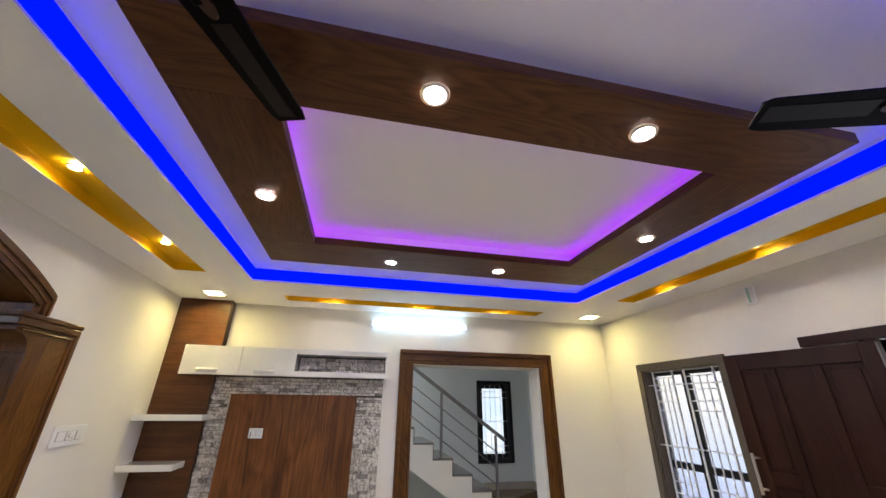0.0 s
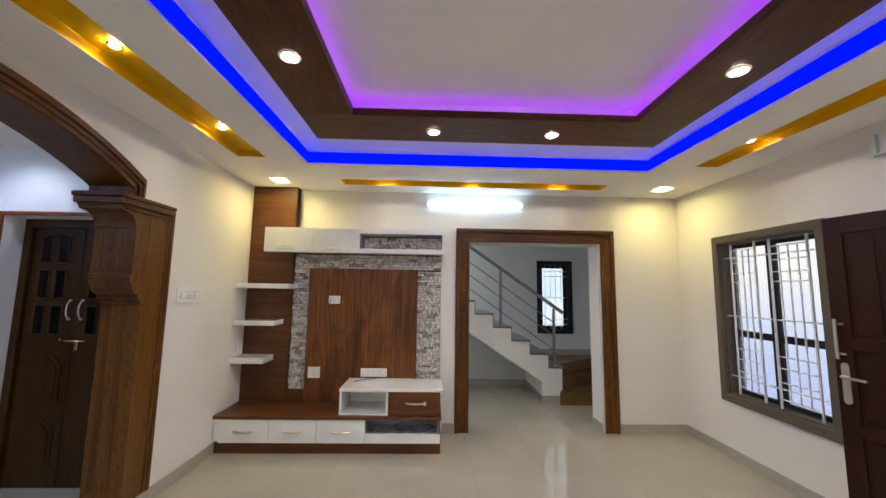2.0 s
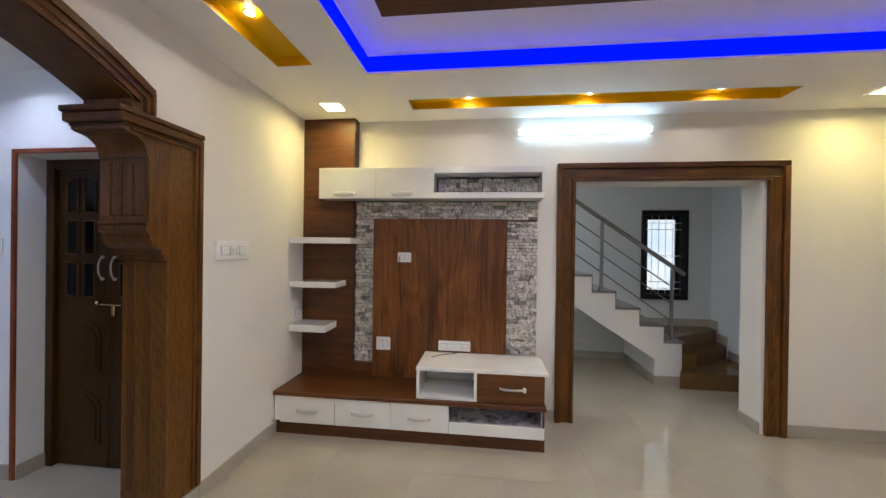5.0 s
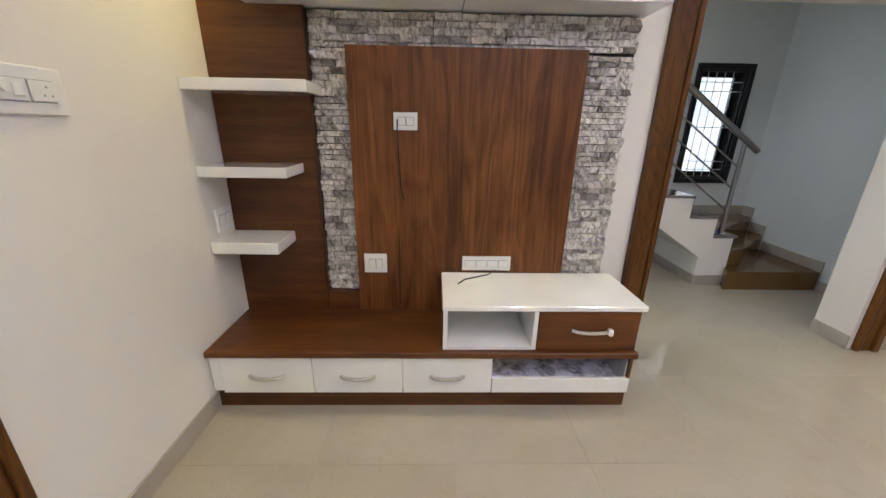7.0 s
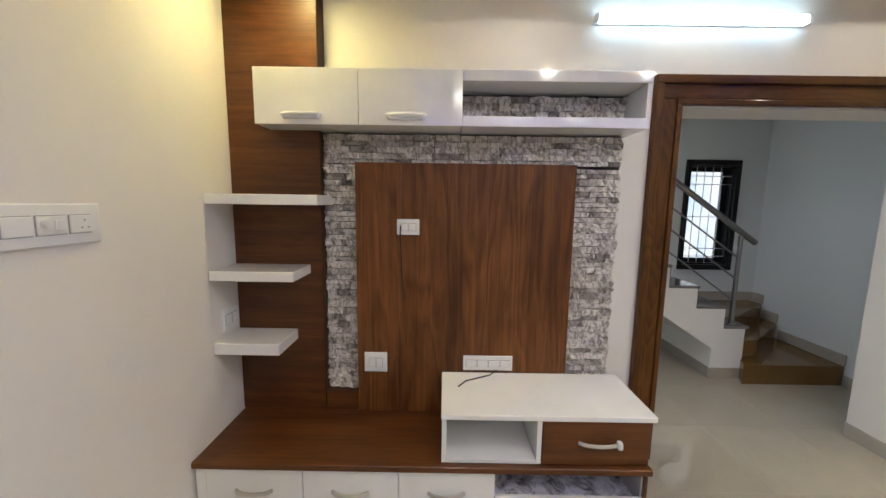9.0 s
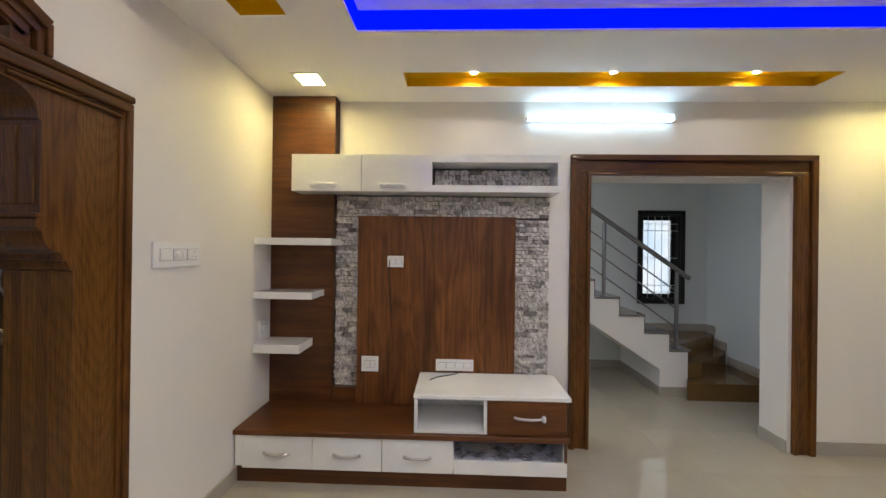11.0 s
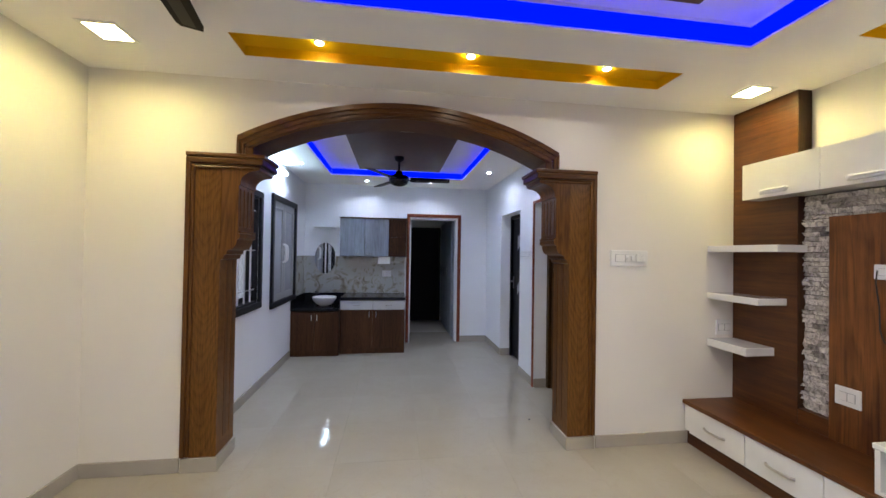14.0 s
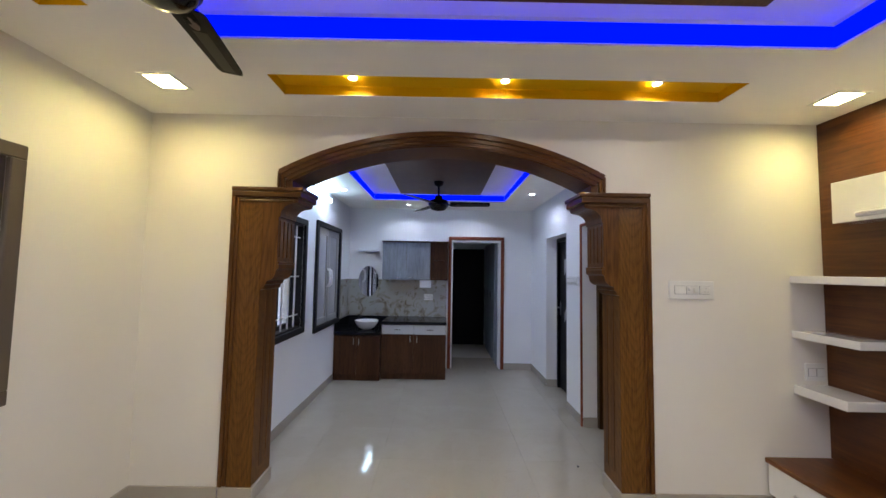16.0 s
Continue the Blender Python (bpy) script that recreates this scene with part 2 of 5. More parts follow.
LED_BLUE = emitter("blue_led", (0.0, 0.004, 1.0), E_BLUE, (0.0, 0.0, 0.05), 0.0)
LED_PURPLE = emitter("purple_led", (0.38, 0.015, 1.0), E_PURPLE, (0.02, 0.0, 0.05), 0.0)


def tile_material():
    m = Mat("beige_vitrified_tile", (0.5, 0.45, 0.37), 0.07, spec=0.5)
    co = m.coords((1, 1, 1), 9.0)
    cloud = m.noise(co, 1.6, 5, 0.6, 0.6)
    vein = m.noise(co, 2.4, 6, 0.62, 1.6)
    base = m.ramp(cloud, [(0.3, (0.35, 0.312, 0.252)), (0.7, (0.39, 0.352, 0.288))])
    line = m.ramp(vein, [(0.493, (0, 0, 0)), (0.5, (1, 1, 1)), (0.507, (0, 0, 0))])
    m.colour(m.mix(m.mix(0.30, (0, 0, 0), line), base, (0.29, 0.24, 0.18)))
    m.b.inputs['IOR'].default_value = 1.6
    m.roughness(cloud, 0.03, 0.08)
    return m.m


def stone_material():
    m = Mat("grey_ledge_stone", (0.3, 0.3, 0.3), 0.75, spec=0.3)
    geo = m.node("ShaderNodeNewGeometry")
    mp = m.node("ShaderNodeMapping")
    mp.inputs["Scale"].default_value = (1.3, 1, 0.8)
    mp.inputs["Rotation"].default_value = (0, 0.3, 0)
    m.link(geo.outputs["Position"], mp.inputs["Vector"])
    co = mp.outputs[0]
    a, b = m.noise(co, 34, 5, 0.66, 0.7), m.noise(co, 90, 4)
    info = m.node("ShaderNodeObjectInfo")
    isl = m.node("ShaderNodeNewGeometry")
    add = m.node("ShaderNodeMath")
    add.operation = "ADD"
    m.link(info.outputs["Random"], add.inputs[0])
    m.link(isl.outputs["Random Per Island"], add.inputs[1])
    fr = m.node("ShaderNodeMath")
    fr.operation = "FRACT"
    m.link(add.outputs[0], fr.inputs[0])
    tone = m.ramp(fr.outputs[0], [(0.0, (0.27, 0.24, 0.215)), (0.15, (0.54, 0.50, 0.46)), (0.4, (0.86, 0.815, 0.76)), (0.7, (0.96, 0.92, 0.865)), (1.0, (0.96, 0.92, 0.86))])
    c = m.mix(0.88, tone, m.ramp(a, [(0.33, (0.16, 0.145, 0.13)), (0.44, (0.5, 0.475, 0.45)), (0.54, (0.9, 0.89, 0.875)), (0.66, (1.0, 1.0, 1.0))]), "MULTIPLY")
    m.colour(m.mix(0.15, c, m.ramp(b, [(0.35, (0.08, 0.08, 0.08)), (0.6, (0.6, 0.6, 0.6))])))
    m.bump(a, 1.0, 0.014)
    return m.m


def granite(name, base, fleck):
    m = Mat(name, base, 0.12, spec=0.5 if base[0] > 0.05 else 0.2)
    co = m.coords()
    n = m.noise(co, 140, 3, 0.7)
    big = m.noise(co, 6, 4)
    c = m.ramp(n, [(0.45, base), (0.62, fleck)])
    m.colour(m.mix(0.3, c, m.ramp(big, [(0.3, tuple(v * 0.7 for v in base)), (0.7, fleck)])))
    return m.m


def glass_material(name, colour=(1, 1, 1), rough=0.0):
    m = Mat(name, colour, rough)
    m.b.inputs["Transmission Weight"].default_value = 1.0
    m.b.inputs["IOR"].default_value = 1.45
    return m.m


def backsplash_material():
    m = Mat("floral_backsplash_tile", (0.5, 0.47, 0.4), 0.15)
    co = m.coords()
    a = m.noise(co, 7, 4, 0.6, 1.0)
    b = m.noise(co, 2.2, 3)
    c = m.ramp(a, [(0.52, (0.39, 0.385, 0.355)), (0.58, (0.30, 0.27, 0.205)), (0.66, (0.15, 0.115, 0.06))])
    m.colour(m.mix(0.2, c, m.ramp(b, [(0.3, (0.36, 0.37, 0.35)), (0.7, (0.52, 0.50, 0.46))])))
    return m.m


TILE = tile_material()
GROUT = plain("tile_grout", (0.38, 0.34, 0.28), 0.6)
STONE = stone_material()
MORTAR = plain("dark_mortar", (0.06, 0.055, 0.05), 0.9)
GRANITE_BLACK = granite("black_granite", (0.006, 0.006, 0.007), (0.02, 0.02, 0.022))
GRANITE_STEP = granite("grey_step_granite", (0.16, 0.145, 0.14), (0.26, 0.24, 0.23))
GRANITE_BROWN = granite("brown_step_granite", (0.12, 0.062, 0.016), (0.20, 0.115, 0.04))
GLASS = glass_material("clear_glass")
MIRROR = Mat("mirror_silver", (0.85, 0.86, 0.88), 0.02, 1.0).m
DARKGLASS = plain("dark_door_glass", (0.004, 0.003, 0.002), 0.1, spec=0.15)
FROST = plain("frosted_door_glass", (0.42, 0.43, 0.46), 0.25)
MARBLE = Mat("grey_marble_film", (0.3, 0.3, 0.34), 0.3)
_mc = MARBLE.coords((1, 1, 2))
MARBLE.colour(MARBLE.ramp(MARBLE.noise(_mc, 9, 6, 0.65, 1.5), [(0.36, (0.10, 0.10, 0.13)), (0.45, (0.45, 0.45, 0.52)), (0.55, (0.80, 0.80, 0.9))]))
MARBLE = MARBLE.m

# ---- building helpers ----
ORIGIN = {}


def mesh_from(bm, name):
    me = bpy.data.meshes.new(name)
    bm.to_mesh(me)
    bm.free()
    return me


def part(name, bm, material, parent=None, label="", smooth=False):
    """Links a bmesh given in world metres as one mesh object, under a thing or a part."""
    org = ORIGIN.get(parent.name, Vector((0, 0, 0))) if parent else Vector((0, 0, 0))
    if org.length:
        bmesh.ops.translate(bm, verts=bm.verts[:], vec=-org)
    bmesh.ops.recalc_face_normals(bm, faces=bm.faces[:])
    me = mesh_from(bm, name)
    for mat in (material if isinstance(material, (list, tuple)) else [material]):
        me.materials.append(mat)
    if smooth:
        for p in me.polygons:
            p.use_smooth = True
        me.set_sharp_from_angle(angle=radians(35))
    ob = new(name, me)
    if parent:
        ob.parent = parent
        ORIGIN[ob.name] = org
    if label:
        ob["label"] = label
    return ob


def thing(name, at, label, category, group="", kind=""):
    ob = new(name)
    ob.empty_display_size = 0.1
    ob.location = at
    ORIGIN[ob.name] = Vector(at)
    return tagged(ob, label, category, group, kind)


def add_box(bm, x0, x1, y0, y1, z0, z1, bev=0.0, seg=1):
    ret = bmesh.ops.create_cube(bm, size=1.0)
    vs = ret["verts"]
    bmesh.ops.scale(bm, vec=(x1 - x0, y1 - y0, z1 - z0), verts=vs)
    bmesh.ops.translate(bm, vec=((x0 + x1) / 2, (y0 + y1) / 2, (z0 + z1) / 2), verts=vs)
    if bev:
        es = list({e for v in vs for e in v.link_edges})
        bmesh.ops.bevel(bm, geom=es, offset=bev, segments=seg, profile=0.5, affect="EDGES")


def pbox(name, b, material, parent=None, bev=0.003, label="", seg=1):
    bm = bmesh.new()
    add_box(bm, *b, bev=bev, seg=seg)
    return part(name, bm, material, parent, label)


def add_prism(bm, pts, axis, a, b):
    """Extrudes the polygon pts, in the plane across axis, from a to b."""
    def put(p, q):
        return {"x": (q, p[0], p[1]), "y": (p[0], q, p[1]), "z": (p[0], p[1], q)}[axis]
    lo = [bm.verts.new(put(p, a)) for p in pts]
    hi = [bm.verts.new(put(p, b)) for p in pts]
    bm.faces.new(lo[::-1])
    bm.faces.new(hi)
    n = len(pts)
    for i in range(n):
        bm.faces.new((lo[i], lo[(i + 1) % n], hi[(i + 1) % n], hi[i]))


def prism(name, pts, axis, a, b, material, parent=None, label=""):
    bm = bmesh.new()
    add_prism(bm, pts, axis, a, b)
    return part(name, bm, material, parent, label)


def add_tube(bm, p, q, r, n=12, r2=None):
    p, q = Vector(p), Vector(q)
    d = q - p
    ret = bmesh.ops.create_cone(bm, cap_ends=True, segments=n, radius1=r, radius2=r if r2 is None else r2, depth=d.length)
    m = Matrix.Translation((p + q) / 2) @ d.to_track_quat("Z", "Y").to_matrix().to_4x4()
    bmesh.ops.transform(bm, matrix=m, verts=ret["verts"])


def tube(name, p, q, r, material, parent=None, n=12, r2=None, label=""):
    bm = bmesh.new()
    add_tube(bm, p, q, r, n, r2)
    return part(name, bm, material, parent, label, smooth=True)


def add_lathe(bm, prof, cx, cy, n=24):
    """Turns (radius, z) pairs round the upright through cx, cy."""
    rings = []
    for r, z in prof:
        if r < 1e-5:
            rings.append([bm.verts.new((cx, cy, z))])
        else:
            rings.append([bm.verts.new((cx + r * math.cos(2 * math.pi * i / n), cy + r * math.sin(2 * math.pi * i / n), z)) for i in range(n)])
    for a, b in zip(rings, rings[1:]):
        for i in range(n):
            j = (i + 1) % n
            va, vb = (a[0], a[0]) if len(a) == 1 else (a[i], a[j])
            wa, wb = (b[0], b[0]) if len(b) == 1 else (b[i], b[j])
            f = []
            for v in (va, vb, wb, wa):
                if v not in f:
                    f.append(v)
            if len(f) > 2:
                bm.faces.new(f)


def lathe(name, prof, cx, cy, material, parent=None, n=24, label=""):
    bm = bmesh.new()
    add_lathe(bm, prof, cx, cy, n)
    return part(name, bm, material, parent, label, smooth=True)


def add_sweep(bm, pts, r, n=8):
    """One closed tube along the points."""
    pts = [Vector(p) for p in pts]
    rings, side = [], None
    for i, p in enumerate(pts):
        d = (pts[min(i + 1, len(pts) - 1)] - pts[max(i - 1, 0)]).normalized()
        side = d.orthogonal().normalized() if side is None else (side - side.dot(d) * d).normalized()
        up = d.cross(side)
        rings.append([bm.verts.new(p + r * (math.cos(2 * math.pi * k / n) * side + math.sin(2 * math.pi * k / n) * up)) for k in range(n)])
    for a, b in zip(rings, rings[1:]):
        for k in range(n):
            bm.faces.new((a[k], a[(k + 1) % n], b[(k + 1) % n], b[k]))
    bm.faces.new(rings[0][::-1])
    bm.faces.new(rings[-1])


def slab(name, axis, a, b, u0, u1, v0, v1, holes, material, kind="structure", parent=None):
    """A slab from a to b across axis, over u0..u1, v0..v1 of the other two axes, with openings that go through it."""
    us = sorted({u0, u1, *[h[0] for h in holes], *[h[1] for h in holes]})
    vs = sorted({v0, v1, *[h[2] for h in holes], *[h[3] for h in holes]})
    us, vs = [u for u in us if u0 <= u <= u1], [v for v in vs if v0 <= v <= v1]
    nu, nv = len(us) - 1, len(vs) - 1

    def solid(i, j):
        if not (0 <= i < nu and 0 <= j < nv):
            return False
        cu, cv = (us[i] + us[i + 1]) / 2, (vs[j] + vs[j + 1]) / 2
        return not any(h[0] < cu < h[1] and h[2] < cv < h[3] for h in holes)

    bm = bmesh.new()
    cache = {}

    def vert(i, j, k):
        if (i, j, k) not in cache:
            u, v, w = us[i], vs[j], (a, b)[k]
            cache[i, j, k] = bm.verts.new({"x": (w, u, v), "y": (u, w, v), "z": (u, v, w)}[axis])
        return cache[i, j, k]

    for i in range(nu):
        for j in range(nv):
            if not solid(i, j):
                continue
            for k in (0, 1):
                bm.faces.new([vert(i, j, k), vert(i + 1, j, k), vert(i + 1, j + 1, k), vert(i, j + 1, k)])
            for di, dj, e in ((-1, 0, ((i, j), (i, j + 1))), (1, 0, ((i + 1, j), (i + 1, j + 1))), (0, -1, ((i, j), (i + 1, j))), (0, 1, ((i, j + 1), (i + 1, j + 1)))):
                if not solid(i + di, j + dj):
                    (p, q), (r, s) = e
                    bm.faces.new([vert(p, q, 0), vert(r, s, 0), vert(r, s, 1), vert(p, q, 1)])
    ob = part(name, bm, material, parent)
    if not parent:
        tagged(ob, kind=kind)
    return ob


# ---- the plan ----
XW, XE, YS, YN = -1.77, 3.152, -0.32, 4.585        # living room
FZ = -0.065                                        # the floor
HC = 2.617                                         # its border ceiling
RC = 2.755                                         # the recess above
HX, HS, HN, HH = -5.21, 0.25, 3.27, 2.54          # hall beyond the arch
SY, SX, SH = 6.58, 2.95, 2.62                      # stair hall
CX0, CX1, CY0, CY1 = -0.90, 2.268, 0.60, 3.668     # cove opening
WX0, WX1, WY0, WY1 = -0.63, 1.965, 1.12, 3.09      # wooden ceiling frame
IX0, IX1, IY0, IY1 = -0.278, 1.60, 1.43, 2.69     # its opening
PANELS = [(-1.372, 4.20), (2.753, 4.205), (-1.313, 0.118), (2.753, 0.118)]
PH = 0.085                                         # half a square panel light
HALL_LAMPS = [(-3.9, 2.95), (-2.85, 2.90), (-4.81, 1.25), (-4.78, 2.23), (-3.85, 0.5), (-2.85, 0.5)]
LH = 0.0285                                        # half the cut-out of a hall downlight
TRAYS = [(-1.455, -1.215, 0.765, 3.525), (2.59, 2.80, 0.765, 3.49), (-0.715, 2.112, 4.11, 4.32), (-0.70, 2.112, 0.045, 0.259)]
YC = 1.772                                         # middle of the arch
AX0, AX1 = -2.01, XW                               # arch wall

# ---- walls ----
def note(ob, label, category):
    return tagged(ob, label, category, kind="structure")


note(slab("wall_north", "y", YN, YN + 0.25, XW - 0.19, XE + 0.2, FZ, 3.0, [(0.66, 2.19, -1, 2.035)], CREAM), "cream painted plaster wall with a framed opening", "wall")
note(slab("wall_east", "x", XE, XE + 0.2, YS - 0.2, YN, FZ, 3.0, [(3.01, 3.985, 0.52, 2.01), (1.02, 1.95, -1, 2.03)], CREAM), "cream painted wall with a window and the main door", "wall")
note(slab("wall_south", "y", YS - 0.2, YS, XW, XE, FZ, 3.0, [(-0.945, 0.105, 0.89, 2.045), (1.4, 2.4, -1, -0.5)], CREAM), "cream painted wall with a grilled window", "wall")


def arch_points(r, half, cz, n=28):
    a = math.asin(half / r)
    return [(YC + r * math.sin(-a + 2 * a * i / n), cz + r * math.cos(-a + 2 * a * i / n)) for i in range(n + 1)]


ACZ = 0.106
hole = arch_points(2.35, 1.115, ACZ)
outline = [(YS - 0.2, FZ), (0.42, FZ), (0.42, 2.05), (YC - 1.115, 2.05)] + hole + [(YC + 1.115, 2.05), (3.12, 2.05), (3.12, FZ), (YN, FZ), (YN, 3.0), (YS - 0.2, 3.0)]
note(prism("wall_west", outline, "x", AX0, AX1, CREAM), "cream painted wall with a wide arched opening", "wall")

note(slab("wall_hall_south", "y", HS - 0.2, HS, HX - 0.2, AX0, FZ, 3.0, [(-3.2, -2.35, 0.87, 2.0), (-4.57, -3.64, 0.79, 2.05)], HALLW), "white painted hall wall with two windows", "wall")
note(slab("wall_hall_north", "y", HN, HN + 0.23, HX - 0.2, AX0, FZ, 3.0, [(-3.045, -2.12, -1, 2.01), (-4.36, -3.535, -1, 2.0)], HALLW), "white painted hall wall with two deep doorways", "wall")
note(slab("wall_hall_west", "x", HX - 0.2, HX, HS, HN, FZ, 3.0, [(1.965, 2.735, -1, 2.0)], HALLW), "white painted hall wall with a doorway", "wall")
note(slab("wall_stair_back", "y", SY, SY + 0.2, -1.2, SX + 0.2, FZ, 3.0, [(2.10, 2.60, 0.837, 1.948)], STAIRW), "pale painted stair wall with a small window", "wall")
note(slab("wall_stair_east", "x", SX, SX + 0.2, YN + 0.25, SY, FZ, 3.0, [], STAIRW), "pale painted stair wall", "wall")
note(slab("wall_stair_west", "x", -1.4, -1.2, YN + 0.25, SY, FZ, 3.0, [], STAIRW), "pale painted stair wall", "wall")
# the far room beyond the hall's door
note(slab("wall_far_room", "x", -7.4, -7.2, 1.2, 3.4, FZ, 3.0, [], STAIRW), "dim wall of the far room", "wall")
note(slab("wall_far_side", "y", 3.0, 3.2, -7.2, HX - 0.2, FZ, 3.0, [], STAIRW), "dim side wall of the far room", "wall")
note(slab("wall_far_side_south", "y", 1.3, 1.5, -7.2, HX - 0.2, FZ, 3.0, [], STAIRW), "dim side wall of the far room", "wall")

# ---- ceilings ----
note(slab("ceiling", "z", HC, RC, XW, XE, YS, YN, [(CX0, CX1, CY0, CY1)] + TRAYS + [(x - PH, x + PH, y - PH, y + PH) for x, y in PANELS], CEIL), "white false ceiling border with lit recesses", "ceiling")
note(slab("ceiling_recess", "z", RC, RC + 0.05, XW, XE, YS, YN, [], CEIL), "white recessed ceiling", "ceiling")
HBX0, HBX1, HBY0, HBY1 = -4.48, -2.45, 0.77, 2.69
note(slab("ceiling_hall", "z", HH, HH + 0.11, HX, AX0, HS, HN, [(HBX0, HBX1, HBY0, HBY1)] + [(x - LH, x + LH, y - LH, y + LH) for x, y in HALL_LAMPS], CEIL), "white false ceiling border in the hall", "ceiling")
note(slab("ceiling_hall_recess", "z", HH + 0.11, HH + 0.16, HX, AX0, HS, HN, [], CEIL), "white recessed hall ceiling", "ceiling")
# the hole in the stair ceiling is unseen, cut for the added fill lamp
note(slab("ceiling_stair", "z", SH, SH + 0.1, -1.2, SX, YN + 0.25, SY, [(-1.1, 0.25, 5.1, 6.45)], STAIRW), "pale stair hall ceiling", "ceiling")
note(slab("ceiling_far_room", "z", 2.5, 2.6, -7.2, HX - 0.2, 1.5, 3.0, [], STAIRW), "dim ceiling of the far room", "ceiling")
note(slab("roof", "z", 3.0, 3.2, -7.5, 3.5, -0.7, 6.8, [], CEIL), "plain concrete roof slab", "roof")

for x0, x1, y0, y1 in TRAYS:
    bm = bmesh.new()
    e = 0.002
    top = HC + 0.062
    vs = [bm.verts.new(p) for p in ((x0 + e, y0 + e, HC + e), (x1 - e, y0 + e, HC + e), (x1 - e, y1 - e, HC + e), (x0 + e, y1 - e, HC + e), (x0 + e, y0 + e, top), (x1 - e, y0 + e, top), (x1 - e, y1 - e, top), (x0 + e, y1 - e, top))]
    for f in ((4, 5, 6, 7), (0, 1, 5, 4), (1, 2, 6, 5), (2, 3, 7, 6), (3, 0, 4, 7)):
        bm.faces.new([vs[i] for i in f])
    ob = part("ceiling_tray", bm, YELLOW)
    tagged(ob, "yellow painted light tray sunk in the ceiling", "ceiling tray", "yellow ceiling trays", "structure")

# wooden frame with its white core
frame_thing = thing("ceiling_frame", ((IX0 + IX1) / 2, (WY0 + WY1) / 2, HC), "dark brown wooden frame hung under the ceiling", "ceiling frame")
WT = HC + 0.05
for nm, b, mt in (("board", (WX0, WX1, WY0, IY0, HC, WT), WOOD_CEIL_X), ("board", (WX0, WX1, IY1, WY1, HC, WT), WOOD_CEIL_X), ("board", (WX0, IX0, IY0, IY1, HC, WT), WOOD_CEIL_Y), ("board", (IX1, WX1, IY0, IY1, HC, WT), WOOD_CEIL_Y)):
    pbox(nm, b, mt, frame_thing, bev=0.002)
slab("core", "z", WT, RC, WX0 + 0.11, WX1 - 0.11, WY0 + 0.11, WY1 - 0.11, [(IX0 - 0.09, IX1 + 0.09, IY0 - 0.09, IY1 + 0.09)], CEIL, parent=frame_thing)


def led(b, mat, label, group):
    ob = pbox("led_strip", b, mat, None, bev=0)
    tagged(ob, label, "led strip", group)


# blue bands: the hidden led's glow on the recess faces, made as emitters
t0, t1 = HC + 0.012, HC + 0.114
for b in ((CX0, CX0 + 0.006, CY0 + 0.01, CY1 - 0.01, t0, t1), (CX1 - 0.006, CX1, CY0 + 0.01, CY1 - 0.01, t0, t1), (CX0, CX1, CY1 - 0.006, CY1, t0, t1), (CX0, CX1, CY0, CY0 + 0.006, t0, t1)):
    led(b, LED_BLUE, "glowing blue band standing for led light on the recess face", "blue living room strips")
p0, p1 = WT + 0.001, WT + 0.008
for b in ((IX0 - 0.06, IX0 - 0.03, IY0 - 0.06, IY1 + 0.06, p0, p1), (IX1 + 0.03, IX1 + 0.06, IY0 - 0.06, IY1 + 0.06, p0, p1), (IX0 - 0.025, IX1 + 0.025, IY1 + 0.03, IY1 + 0.06, p0, p1), (IX0 - 0.025, IX1 + 0.025, IY0 - 0.06, IY0 - 0.03, p0, p1)):
    led(b, LED_PURPLE, "glowing purple led strip behind the wooden frame", "purple frame strips")
# the hall recess faces glow themselves too, in place of a hidden led
h0, h1 = HH + 0.012, HH + 0.09
for b in ((HBX0, HBX0 + 0.006, HBY0 + 0.01, HBY1 - 0.01, h0, h1), (HBX1 - 0.006, HBX1, HBY0 + 0.01, HBY1 - 0.01, h0, h1), (HBX0, HBX1, HBY0, HBY0 + 0.006, h0, h1), (HBX0, HBX1, HBY1 - 0.006, HBY1, h0, h1)):
    led(b, LED_BLUE, "glowing blue band standing for led light on the hall recess face", "blue hall strips")
hp = pbox("ceiling_panel", (-4.16, -2.40, 1.20, 2.30, HH + 0.03, HH + 0.109), WOOD_KITCHEN, None, bev=0.003)
tagged(hp, "dark wooden panel fixed to the hall ceiling", "ceiling panel")


def downlight(x, y, z, mat, r=0.05, group="", label="round recessed downlight with a white rim"):
    d = thing("ceiling_downlight", (x, y, z), label, "downlight", group)
    lathe("rim", [(r * 0.62, z - 0.002), (r * 0.76, z - 0.009), (r * 0.97, z - 0.008), (r, z - 0.001)], x, y, RIM, d)
    lathe("lens", [(0, z - 0.002), (r * 0.615, z - 0.002), (r * 0.615, z - 0.0005)], x, y, mat, d)
    return d


